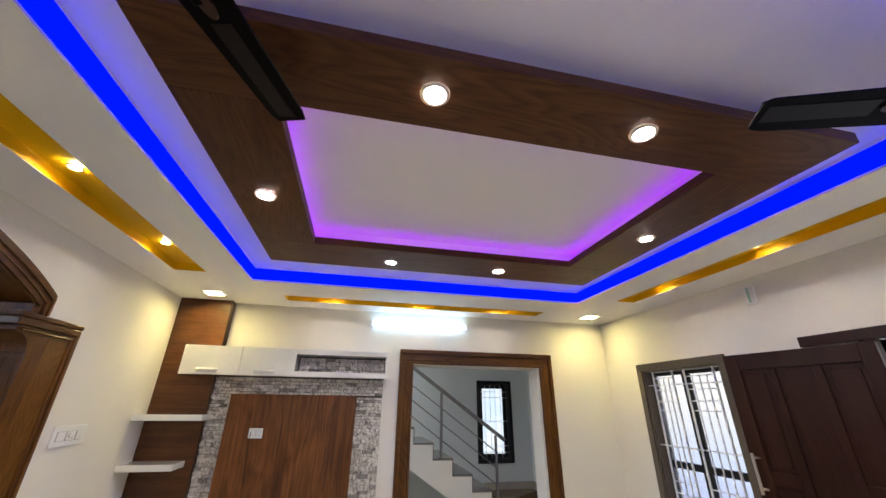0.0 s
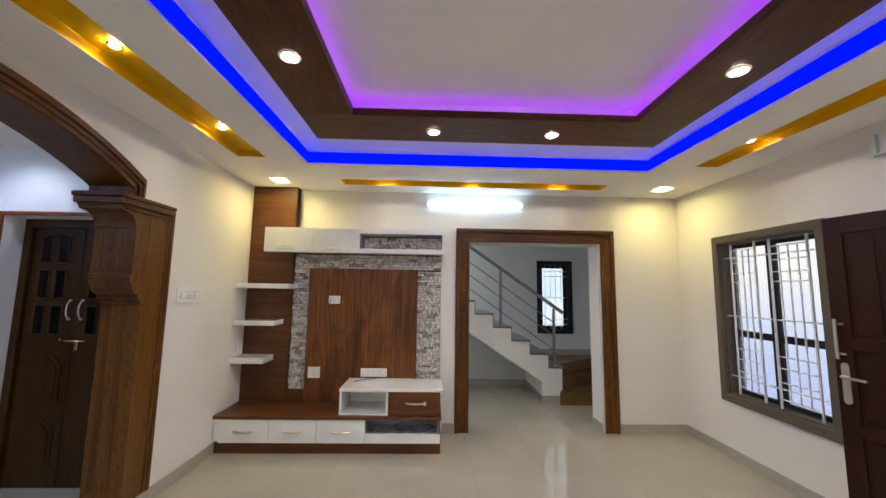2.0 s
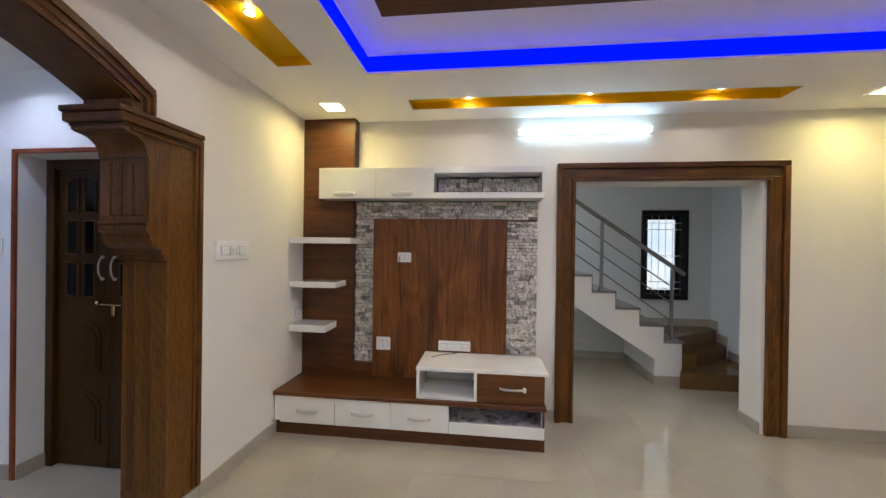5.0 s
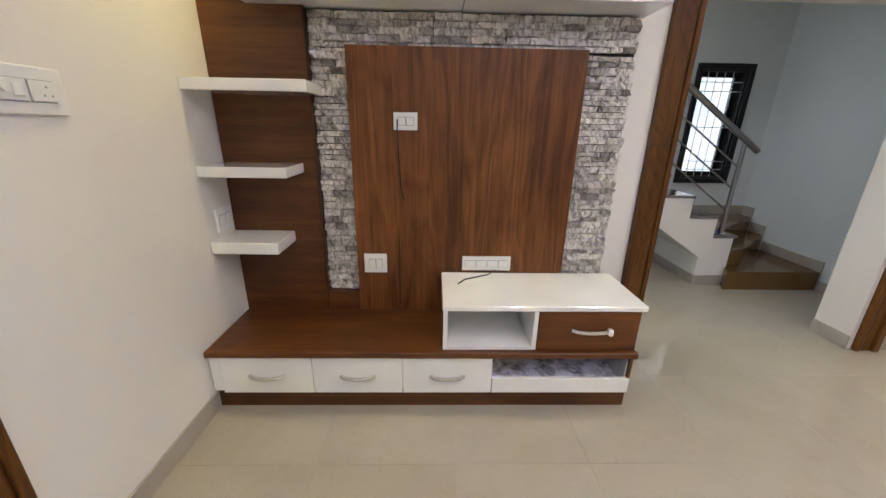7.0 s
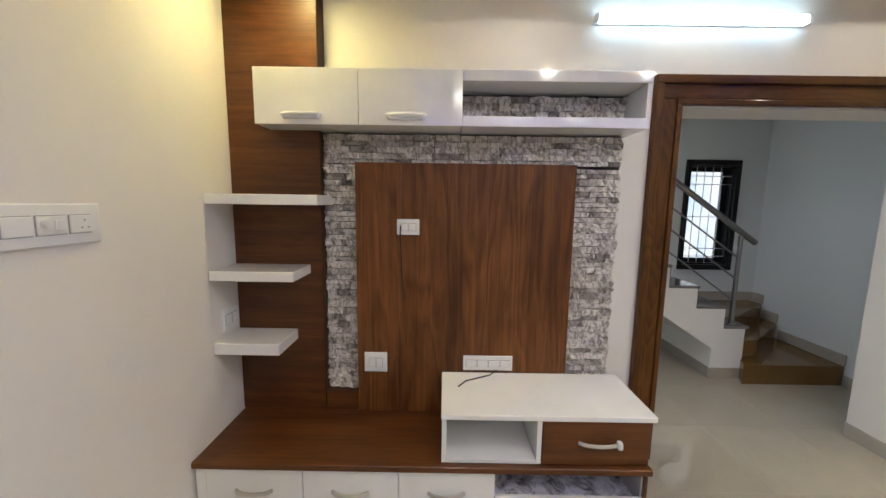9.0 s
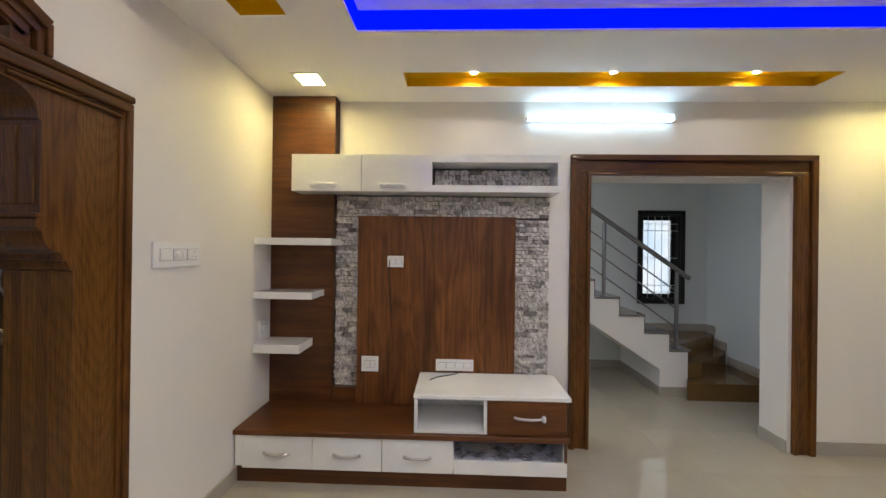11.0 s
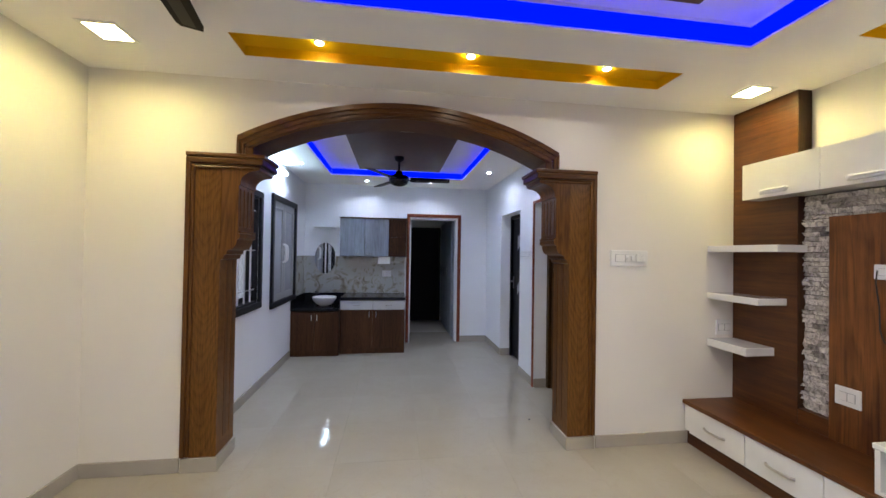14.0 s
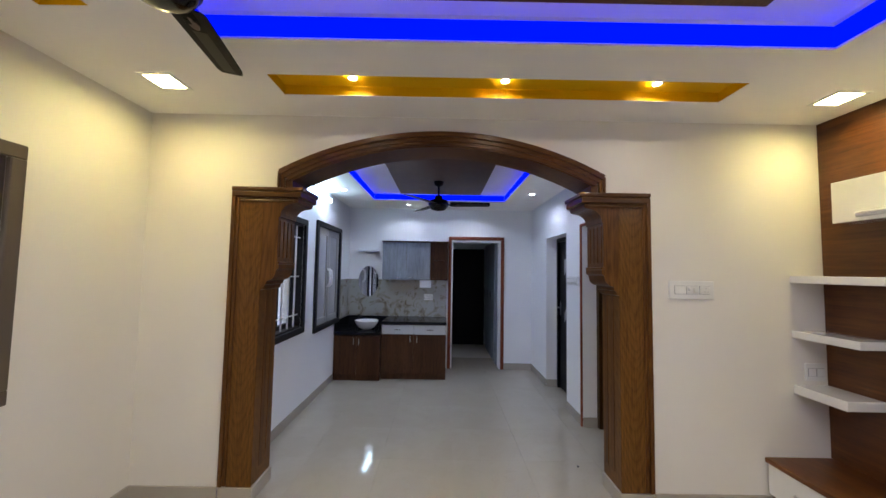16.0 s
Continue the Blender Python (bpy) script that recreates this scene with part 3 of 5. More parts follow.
for x, y in ((0.252, 2.92), (1.107, 2.915), (-0.458, 2.105), (1.792, 2.10), (0.262, 1.262), (1.09, 1.268)):
    downlight(x, y, HC, LED_WARM, 0.052, "downlights in the wooden frame")
for x0, x1, y0, y1 in TRAYS:
    for k in (1 / 6, 0.5, 5 / 6):
        if x1 - x0 < y1 - y0:
            downlight((x0 + x1) / 2, y0 + (y1 - y0) * k, HC + 0.056, LED_TRAY, 0.034, "downlights in the yellow trays")
        else:
            downlight(x0 + (x1 - x0) * k, (y0 + y1) / 2, HC + 0.056, LED_TRAY, 0.034, "downlights in the yellow trays")
for x, y in HALL_LAMPS:
    d = thing("ceiling_downlight", (x, y, HH), "round downlight sunk in a white rim", "downlight", "downlights in the hall ceiling")
    lathe("rim", [(0.0265, HH + 0.014), (0.0275, HH - 0.002), (0.036, HH - 0.009), (0.044, HH - 0.008), (0.045, HH - 0.001)], x, y, WHITE_PLASTIC, d)
    lathe("lens", [(0, HH + 0.012), (0.0265, HH + 0.012), (0.0265, HH + 0.016)], x, y, LED_WHITE, d)


def panel_light(x, y):
    d = thing("panel_light", (x, y, HC), "square warm white panel light set in the ceiling", "ceiling light", "square panel lights")
    s = PH - 0.004
    slab("frame", "z", HC - 0.006, HC + 0.04, x - s, x + s, y - s, y + s, [(x - s + 0.004, x + s - 0.004, y - s + 0.004, y + s - 0.004)], WHITE_PLASTIC, parent=d)
    slab("flange", "z", HC - 0.006, HC - 0.001, x - PH - 0.014, x + PH + 0.014, y - PH - 0.014, y + PH + 0.014, [(x - s - 0.0005, x + s + 0.0005, y - s - 0.0005, y + s + 0.0005)], WHITE_PLASTIC, parent=d)
    s -= 0.0045
    pbox("diffuser", (x - s, x + s, y - s, y + s, HC + 0.022, HC + 0.03), LED_PANEL, d, bev=0)


for x, y in PANELS:
    panel_light(x, y)


def tube_light(a, b, at, z, sign, label, lens=LED_TUBE):
    """A batten along x from a to b on the wall at 'at'; sign: the way that it stands off."""
    def bb(u0, u1, d0, d1, w0, w1):
        d0, d1 = sorted((at + sign * d0, at + sign * d1))
        return (u0, u1, d0, d1, w0, w1)
    d = thing("tube_light", ((a + b) / 2, at, z), label, "tube light")
    pbox("housing", bb(a, b, 0.0, 0.02, z - 0.02, z + 0.02), WHITE_PLASTIC, d)
    pbox("tube", bb(a + 0.02, b - 0.02, 0.021, 0.058, z - 0.024, z + 0.024), lens, d, bev=0.008, seg=2)
    for u in (a, b - 0.018):
        pbox("end_cap", bb(u, u + 0.018, 0.021, 0.052, z - 0.02, z + 0.02), WHITE_PLASTIC, d)


tube_light(0.175, 1.31, YN, 2.477, -1, "cool white tube light glowing on the cream wall")
tube_light(-4.02, -2.88, HS, 2.42, 1, "cool white tube light glowing on the hall wall", LED_TUBE_HALL)

# ---- floor ----
note(slab("floor", "z", FZ - 0.12, FZ - 0.004, -7.4, 3.5, -0.7, 6.8, [], GROUT), "polished beige vitrified tile floor", "floor")
FLOOR = bpy.data.objects["floor"]
TS, TX, TY = 0.6, -0.555, 3.70
_tile_bm = bmesh.new()
add_box(_tile_bm, -TS / 2 + 0.0003, TS / 2 - 0.0003, -TS / 2 + 0.0003, TS / 2 - 0.0003, -0.008, 0.0, bev=0.0004)
_tile_me = mesh_from(_tile_bm, "floor_tile")
_tile_me.materials.append(TILE)


def skirting(b):
    if b[4] == 0:
        b = (*b[:4], FZ, FZ + b[5])
    ob = pbox("baseboard", b, SKIRT, None, bev=0.002)
    tagged(ob, "grey tile skirting along the wall", "skirting", kind="structure")


SK, SD = 0.095, 0.012
skirting((XW, XW + SD, 3.262, 4.08, 0, SK))
skirting((XW, XW + SD, YS, 0.284, 0, SK))
skirting((XW + SD, XE - SD, YS, YS + SD, 0, SK))
skirting((XE - SD, XE, YS, 0.92, 0, SK))
skirting((XE - SD, XE, 2.06, YN, 0, SK))
skirting((2.372, XE - SD, YN - SD, YN, 0, SK))
skirting((0.40, 0.528, YN - SD, YN, 0, SK))
skirting((2.19 - SD, 2.19, YN, YN + 0.25, 0, SK))
skirting((HX + 0.76, AX0, HS, HS + SD, 0, SK))
skirting((HX, HX + SD, 2.815, HN, 0, SK))
for a, b in ((HX + SD, -4.36), (-3.535, -3.075), (-2.12, AX0)):
    skirting((a, b, HN - SD, HN, 0, SK))
skirting((-4.36, -4.36 + SD, HN, HN + 0.17, 0, SK))
skirting((-3.045, -3.045 + SD, HN, HN + 0.17, 0, SK))
skirting((-1.2, 1.84, SY - SD, SY, 0, SK))
skirting((2.19, SX, YN + 0.25, YN + 0.25 + SD, 0, SK))
skirting((SX - SD, SX, YN + 0.27, 5.54, 0, SK))

# ---- framed opening to the stairs ----
of = thing("door_frame", (1.45, YN, 0), "brown teak moulded frame round the stair opening", "door frame")
for nm, (a, b), dep in (("outer_moulding", (0.53, 0.575), 0.045), ("inner_board", (0.575, 0.655), 0.026), ("inner_moulding", (0.655, 0.685), 0.036)):
    wdt = b - a
    off = a - 0.53
    pbox(nm, (a, b, YN - dep, YN + 0.0, FZ, 2.2 - off - wdt), WOOD_PIER, of, bev=0.006, seg=2)
    pbox(nm, (2.37 - off - wdt, 2.37 - off, YN - dep, YN, FZ, 2.2 - off - wdt), WOOD_PIER, of, bev=0.006, seg=2)
    pbox(nm, (a, 2.37 - off, YN - dep, YN, 2.2 - off - wdt, 2.2 - off), WOOD_FRAME_X, of, bev=0.006, seg=2)

# ---- the arch ----
def arch_pier(sign):
    """sign +1: the pier at the larger y; -1: its mirror image."""
    def Y(v):
        return YC + sign * v
    jamb, outer = 1.258, 1.476
    d = thing("arch_pier", (AX1, Y(1.36), 0), "brown teak clad pier with a carved bracket and capital", "arch pier", "arch piers")
    x0, x1 = AX0 - 0.02, AX1 + 0.012

    def bx(nm, b, mat=WOOD_PIER, bev=0.004, seg=1):
        y0, y1 = sorted((Y(b[2]), Y(b[3])))
        return pbox(nm, (b[0], b[1], y0, y1, b[4], b[5]), mat, d, bev, "", seg)
    bx("shaft", (x0, x1, jamb, outer - 0.045, 0.03, 2.02), WOOD_PIER_FACE)
    bx("head_moulding", (AX1 + 0.0125, AX1 + 0.026, jamb - 0.215, outer - 0.0455, 1.984, 1.9995), WOOD_PIER_Y, 0.006, 2)
    for a, b, dep in ((outer - 0.052, outer - 0.03, 0.024), (outer - 0.03, outer, 0.034)):
        bx("edge_moulding", (AX1 + 0.0005, AX1 + dep, a, b, 0.04, 2.03), bev=0.006, seg=2)
    for k in range(2):
        u0 = x0 + 0.035 + k * 0.095
        bx("flute", (u0, u0 + 0.05, jamb - 0.003, jamb + 0.002, 0.12, 1.36), bev=0.0025)
    prof = [(jamb, 1.36), (jamb - 0.02, 1.368), (jamb - 0.026, 1.395), (jamb - 0.042, 1.40), (jamb - 0.042, 1.42)]
    prof += [(jamb - 0.05 - 0.055 * math.sin(math.pi / 2 * k / 8), 1.428 + 0.072 * (1 - math.cos(math.pi / 2 * k / 8))) for k in range(0, 9)]
    prof += [(jamb - 0.125, 1.515), (jamb - 0.125, 1.54), (jamb - 0.112, 1.55), (jamb - 0.112, 1.875), (jamb - 0.122, 1.88), (jamb - 0.122, 1.892)]
    prof += [(jamb - 0.122 - 0.10 * (1 - math.cos(math.pi / 2 * k / 8)), 1.892 + 0.085 * math.sin(math.pi / 2 * k / 8)) for k in range(1, 9)]
    prof += [(jamb - 0.245, 1.985), (jamb - 0.245, 2.0), (jamb, 2.0)]
    prism("bracket", [(Y(p), z) for p, z in prof], "x", x0 - 0.004, x1 + 0.0005, WOOD_PIER, d)
    for k in range(4):
        u0 = x0 + 0.012 + k * 0.064
        bx("bracket_rib", (u0, u0 + 0.05, jamb - 0.1185, jamb - 0.110, 1.59, 1.855), bev=0.004, seg=2)
    bx("bracket_lip", (x0 - 0.006, x1 + 0.003, jamb - 0.128, jamb - 0.1, 1.545, 1.562), bev=0.005, seg=2)
    for z0, z1, dd in ((2.0, 2.014, 0.25), (2.014, 2.057, 0.272), (2.057, 2.087, 0.285)):
        bx("capital_moulding", (x0 - 0.05 * (dd - 0.2) * 10 * 0.6, x1 + 0.012 + (dd - 0.25) * 0.5, jamb - dd, outer, z0, z1), WOOD_PIER_Y, 0.008, 2)
    return d


arch_pier(1)
arch_pier(-1)
# tile base round the inner foot of each pier
for s in (1, -1):
    y0, y1 = sorted((YC + s * 1.246, YC + s * 1.476))
    skirting((AX0 - 0.025, AX1 + 0.022, y0, y1, 0, 0.0945))

arch = thing("wooden_arch", (AX1, YC, 2.1), "curved brown teak arch moulding over the wide opening", "arch")


def arch_band(nm, r0, r1, half, xa, xb, mat):
    lo = arch_points(r0, half * r0 / r1, ACZ)
    hi = arch_points(r1, half, ACZ)
    prism(nm, lo + hi[::-1], "x", xa, xb, mat, arch)


arch_band("arch_lining", 2.295, 2.345, 1.115, AX0 - 0.02, AX1 + 0.012, WOOD_PIER_Y)
arch_band("arch_moulding", 2.305, 2.335, 1.105, AX1 + 0.0125, AX1 + 0.022, WOOD_PIER_Y)
arch_band("arch_moulding", 2.335, 2.365, 1.13, AX1 + 0.0005, AX1 + 0.03, WOOD_PIER_Y)
arch_band("arch_moulding", 2.365, 2.40, 1.155, AX1 + 0.0005, AX1 + 0.042, WOOD_PIER_Y)
for s in (1, -1):
    for a, b, dep in ((1.06, 1.115, 0.012), (1.118, 1.14, 0.03), (1.14, 1.158, 0.042)):
        y0, y1 = sorted((YC + s * a, YC + s * b))
        back = AX0 - 0.02 if dep == 0.012 else AX1 + 0.0005
        pbox("arch_foot", (back, AX1 + dep, y0, y1, 2.0875, 2.20 if a > 1.1 else 2.15), WOOD_PIER, arch, bev=0.004)

# ---- windows ----
def window(name, axis, at, out, u0, u1, z0, z1, fr, frame_mat, label):
    """A window in the wall whose inner face is at 'at'; out: +1 or -1, the way outdoors. u runs along the wall."""
    def bb(ua, ub, da, db, za, zb):
        d0, d1 = sorted((at + out * da, at + out * db))
        return (d0, d1, ua, ub, za, zb) if axis == "x" else (ua, ub, d0, d1, za, zb)
    mid = (u0 + u1) / 2
    w = thing(name, (at, mid, z0) if axis == "x" else (mid, at, z0), label, "window", kind="structure")
    f = fr
    for b in ((u0, u0 + f, z0 + f, z1 - f), (u1 - f, u1, z0 + f, z1 - f), (u0, u1, z0, z0 + f), (u0, u1, z1 - f, z1)):
        pbox("window_frame", bb(b[0], b[1], -0.03, 0.0, b[2], b[3]), frame_mat, w, bev=0.005)
    g = f - 0.006
    for b in ((u0 + g, u0 + g + 0.022, z0 + g, z1 - g), (u1 - g - 0.022, u1 - g, z0 + g, z1 - g), (u0 + g + 0.022, u1 - g - 0.022, z0 + g, z0 + g + 0.022), (u0 + g + 0.022, u1 - g - 0.022, z1 - g - 0.022, z1 - g)):
        pbox("frame_lining", bb(b[0], b[1], 0.001, 0.12, b[2], b[3]), frame_mat, w, bev=0.002)
    return w, bb


def sash(w, bb, ua, ub, za, zb, d, mat, rail=None, st=0.055):
    for b in ((ua, ua + st, za, zb), (ub - st, ub, za, zb), (ua + st, ub - st, za, za + st), (ua + st, ub - st, zb - st, zb)):
        pbox("sash", bb(b[0], b[1], d, d + 0.035, b[2], b[3]), mat, w, bev=0.003)
    if rail:
        pbox("sash_rail", bb(ua + st, ub - st, d, d + 0.035, rail - 0.03, rail + 0.03), mat, w, bev=0.003)
    pane = pbox("pane", bb(ua + st, ub - st, d + 0.014, d + 0.018, za + st, zb - st), GLASS, w, bev=0)
    pane.visible_shadow = False


def grill(w, bb, ups, levels, d, u0, u1, z0, z1, r=0.007, mat=WHITE_BAR):
    for u in ups:
        pbox("grill_bar", bb(u - r, u + r, d, d + 2 * r, z0, z1), mat, w, bev=0)
    for z in levels:
        pbox("grill_rail", bb(u0, u1, d - 0.006, d - 0.0005, z - r * 0.8, z + r * 0.8), mat, w, bev=0)


def inner_grill(w, bb, ua, ub, ups, levels, d, r=0.0045):
    """The finer pattern of bars between two main bars."""
    for u in ups:
        pbox("grill_bar", bb(u - r, u + r, d + 0.003, d + 0.003 + 2 * r, levels[0], levels[-1]), WHITE_BAR, w, bev=0)
    for z in levels:
        pbox("grill_rail", bb(ua + 0.008, ub - 0.008, d + 0.0025, d + 0.0075, z - r, z + r), WHITE_BAR, w, bev=0)


def daylight(name, axis, at, u0, u1, z0, z1, mat=DAY):
    bm = bmesh.new()
    q = [(u0, z0), (u1, z0), (u1, z1), (u0, z1)]
    bm.faces.new([bm.verts.new((at, u, z) if axis == "x" else (u, at, z)) for u, z in q])
    ob = part(name, bm, mat)
    tagged(ob, "plain bright daylight outside the window", "backdrop", kind="structure")


# east window
w, bb = window("window_1", "x", XE, 1, 2.962, 4.035, 0.465, 2.06, 0.07, TAUPE, "grilled window in a taupe frame, bright outside")
sash(w, bb, 3.055, 3.515, 0.555, 1.97, 0.085, DARKFRAME, 1.115, 0.036)
sash(w, bb, 3.525, 3.945, 0.555, 1.97, 0.085, DARKFRAME, 1.115, 0.036)
grill(w, bb, (3.147, 3.47, 3.614, 3.877), (0.715, 1.28, 1.84), 0.03, 3.03, 3.965, 0.535, 1.99)
LEVELS = (0.629, 0.767, 0.881, 0.978, 1.604, 1.687, 1.79, 1.907)
inner_grill(w, bb, 3.147, 3.47, (3.225, 3.303, 3.385), LEVELS, 0.0285)
inner_grill(w, bb, 3.614, 3.877, (3.68, 3.745, 3.81), LEVELS, 0.0285)
# south window
w, bb = window("window_2", "y", YS, -1, -1.0, 0.16, 0.838, 2.10, 0.07, TAUPE, "grilled window in a taupe frame beside the corner")
sash(w, bb, -0.935, -0.425, 0.915, 2.02, 0.06, DARKFRAME, None, 0.045)
sash(w, bb, -0.415, 0.095, 0.915, 2.02, 0.06, DARKFRAME, None, 0.045)
grill(w, bb, (-0.811, -0.565, -0.42, -0.1), (1.041, 1.465, 1.893), 0.03, -0.93, 0.09, 0.91, 2.03)
LEVELS = (0.965, 1.09, 1.147, 1.80, 1.959)
inner_grill(w, bb, -0.811, -0.565, (-0.723, -0.646), LEVELS, 0.0285)
inner_grill(w, bb, -0.42, -0.1, (-0.34, -0.26, -0.18), LEVELS, 0.0285)
# stair window
w, bb = window("window_3", "y", SY, 1, 2.045, 2.65, 0.782, 2.003, 0.055, DARKFRAME, "small dark framed window above the stairs")
sash(w, bb, 2.108, 2.592, 0.842, 1.943, 0.085, DARKFRAME, None, 0.06)
grill(w, bb, (), (0.93, 1.02, 1.38, 1.74, 1.83), 0.03, 2.10, 2.60, 0.84, 1.945, 0.005)
grill(w, bb, (2.20, 2.29, 2.38, 2.47), (), 0.031, 2.10, 2.60, 0.84, 1.945, 0.0026)
# hall windows
w, bb = window("window_4", "y", HS, -1, -3.26, -2.30, 0.815, 2.055, 0.065, DARKFRAME, "grilled hall window in a dark frame")
sash(w, bb, -3.19, -2.785, 0.885, 1.985, 0.085, DARKFRAME)
sash(w, bb, -2.775, -2.37, 0.885, 1.985, 0.085, DARKFRAME)
grill(w, bb, (-3.1, -2.95, -2.80, -2.65, -2.5), (1.02, 1.43, 1.85), 0.03, -3.2, -2.36, 0.88, 1.99)
w, bb = window("window_5", "y", HS, -1, -4.63, -3.58, 0.74, 2.11, 0.065, DARKFRAME, "hall window closed by grey panelled shutters")
for a, b in ((-4.565, -4.11), (-4.10, -3.645)):
    st = 0.07
    for q in ((a, a + st, 0.805, 2.045), (b - st, b, 0.805, 2.045), (a + st, b - st, 0.805, 0.895), (a + st, b - st, 1.955, 2.045)):
        pbox("shutter_rail", bb(q[0], q[1], 0.0, 0.035, q[2], q[3]), GREYSHUT, w, bev=0.004)
    pbox("shutter_panel", bb(a + st, b - st, 0.012, 0.03, 0.895, 1.955), FROST, w, bev=0.0)
    hx = b - 0.035 if b < -4.0 else a + 0.035
    bm = bmesh.new()
    add_sweep(bm, [(hx, HS + 0.001, 1.28), (hx, HS + 0.035, 1.31), (hx, HS + 0.042, 1.40), (hx, HS + 0.035, 1.49), (hx, HS + 0.001, 1.52)], 0.012, 8)
    part("handle", bm, WHITE_PLASTIC, w, "white bow handle", smooth=True)

daylight("backdrop_east", "x", XE + 0.6, 0.2, 5.0, -0.3, 2.9)
daylight("backdrop_south", "y", YS - 0.45, -1.9, 1.4, 0.2, 2.95)
daylight("backdrop_stair", "y", SY + 0.7, 1.2, 3.4, 0.2, 2.7, SKYLIT)
daylight("backdrop_hall", "y", HS - 0.5, -9.5, -2.05, 0.0, 2.95)

# ---- stairs ----
SF = 5.66
st = thing("staircase", (1.4, SF, 0), "white staircase with grey granite treads and a winder foot", "staircase")
RUN, RISE, Z3, X3 = 0.264, 0.184, 0.427, 2.183
NST = 9
pts = [(X3 - 0.055, FZ), (X3 - 0.055, Z3 - 0.025)]
for k in range(NST):
    xk = X3 - 0.0 - RUN * (k + 1) + 0.012
    pts += [(xk, Z3 - 0.025 + RISE * k), (xk, Z3 - 0.025 + RISE * (k + 1))]
xe = X3 - RUN * (NST + 1)
pts += [(xe, Z3 - 0.025 + RISE * NST), (xe, Z3 + RISE * NST - 0.025 - 0.36), (1.84, 0.212), (1.84, FZ)]
prism("stair_body", pts, "y", SF, SY - 0.002, plaster("white_stair_paint", (0.78, 0.77, 0.74)), st)
for k in range(NST + 1):
    xa, xb = X3 - RUN * (k + 1) - 0.0, X3 - RUN * k + 0.02
    if k == 0:
        xb = X3 - 0.03
    z = Z3 + RISE * k
    pbox("tread", (xa + 0.013, xb, SF - 0.015, SY - 0.004, z - 0.025, z), GRANITE_STEP, st, bev=0.004)
    pbox("riser", (xa + 0.0125 - 0.0002, xa + 0.0265, SF + 0.012, SY - 0.005, z + 0.0005, z + RISE - 0.0255), GRANITE_STEP, st, bev=0)
# winders
XB = X3 - 0.054
prism("winder_tread", [(2.05, 5.54), (SX - 0.014, 5.54), (SX - 0.014, SY - 0.004), (XB + 0.3, SY - 0.004), (XB, 5.68)], "z", FZ, 0.112, GRANITE_BROWN, st, "brown granite winder step")
prism("winder_tread", [(XB, 5.70), (XB + 0.2, 5.74), (SX - 0.016, 6.22), (SX - 0.016, SY - 0.006), (XB, SY - 0.006)], "z", 0.113, 0.27, GRANITE_BROWN, st, "brown granite winder step")
prism("winder_tread", [(XB, 5.84), (SX - 0.018, 6.42), (SX - 0.018, SY - 0.008), (XB, SY - 0.008)], "z", 0.271, Z3, GRANITE_BROWN, st, "brown granite winder step")
skirting((1.84 - SD, 1.84, SF - SD, SY - SD, 0, SK))
skirting((1.84, XB, SF - SD, SF, 0, SK))
skirting((SX - SD, SX, 5.54, 6.20, 0.1125, 0.21))
skirting((SX - SD, SX, 6.225, 6.415, 0.2705, 0.37))
skirting((SX - SD, SX, 6.42, SY - SD, Z3 + 0.001, Z3 + 0.10))
skirting((XB, SX, SY - SD, SY, Z3 + 0.001, Z3 + 0.10))

rail = thing("stair_railing", (2.037, SF + 0.06, Z3), "brushed steel stair railing with three sloping rods", "railing")
RY = SF + 0.055
SL = RISE / RUN
for xk, k in ((2.037, 0), (1.262, 3), (0.47, 6)):
    zb = Z3 + RISE * k
    tube("post", (xk, RY, zb), (xk, RY, 1.24 + (2.037 - xk) * SL), 0.019, STEEL, rail, 14)
    lathe("flange", [(0.0, zb + 0.012), (0.03, zb + 0.012), (0.036, zb + 0.002), (0.036, zb)], xk, RY, STEEL, rail)
tube("handrail", (2.17, RY, 1.178), (-0.2, RY, 1.178 + 2.37 * SL), 0.025, STEEL, rail, 16)
for h in (0.22, 0.42, 0.61):
    tube("rod", (2.037, RY, Z3 + h), (-0.2, RY, Z3 + h + 2.237 * SL), 0.008, STEEL, rail, 8)

# ---- tv wall ----
side = thing("side_panel", (-1.525, 4.53, 0.284), "glossy brown laminate panel rising to the ceiling", "wall panel")
for z0, z1 in ((0.284, 1.4995), (1.50, HC)):
    pbox("board", (XW + 0.002, -1.286, 4.475, YN, z0, z1), WOOD_SIDE, side, bev=0.0008)
pbox("edge_strip", (-1.2855, -1.28, 4.4735, YN, 0.284, HC), WOOD_EDGE, side, bev=0.001, label="dark laminate edge strip")
tvp = thing("wall_panel", (-0.5, 4.5, 0.285), "reddish brown laminate panel on the stone wall", "wall panel")
for a, b, z in ((-1.092, -0.845, 0.285), (-0.8445, -0.607, 0.285), (-0.6065, -0.372, 0.533), (-0.3715, -0.138, 0.533), (-0.1375, 0.096, 0.533)):
    pbox("board", (a, b, 4.462, 4.50, z, 1.704), WOOD_TV, tvp, bev=0.0008)
foot = pbox("panel_block", (-1.278, -1.094, 4.468, YN - 0.002, 0.285, 0.40), WOOD_SIDE, None, bev=0.003)
tagged(foot, "brown laminate block under the stone strip", "wall panel")

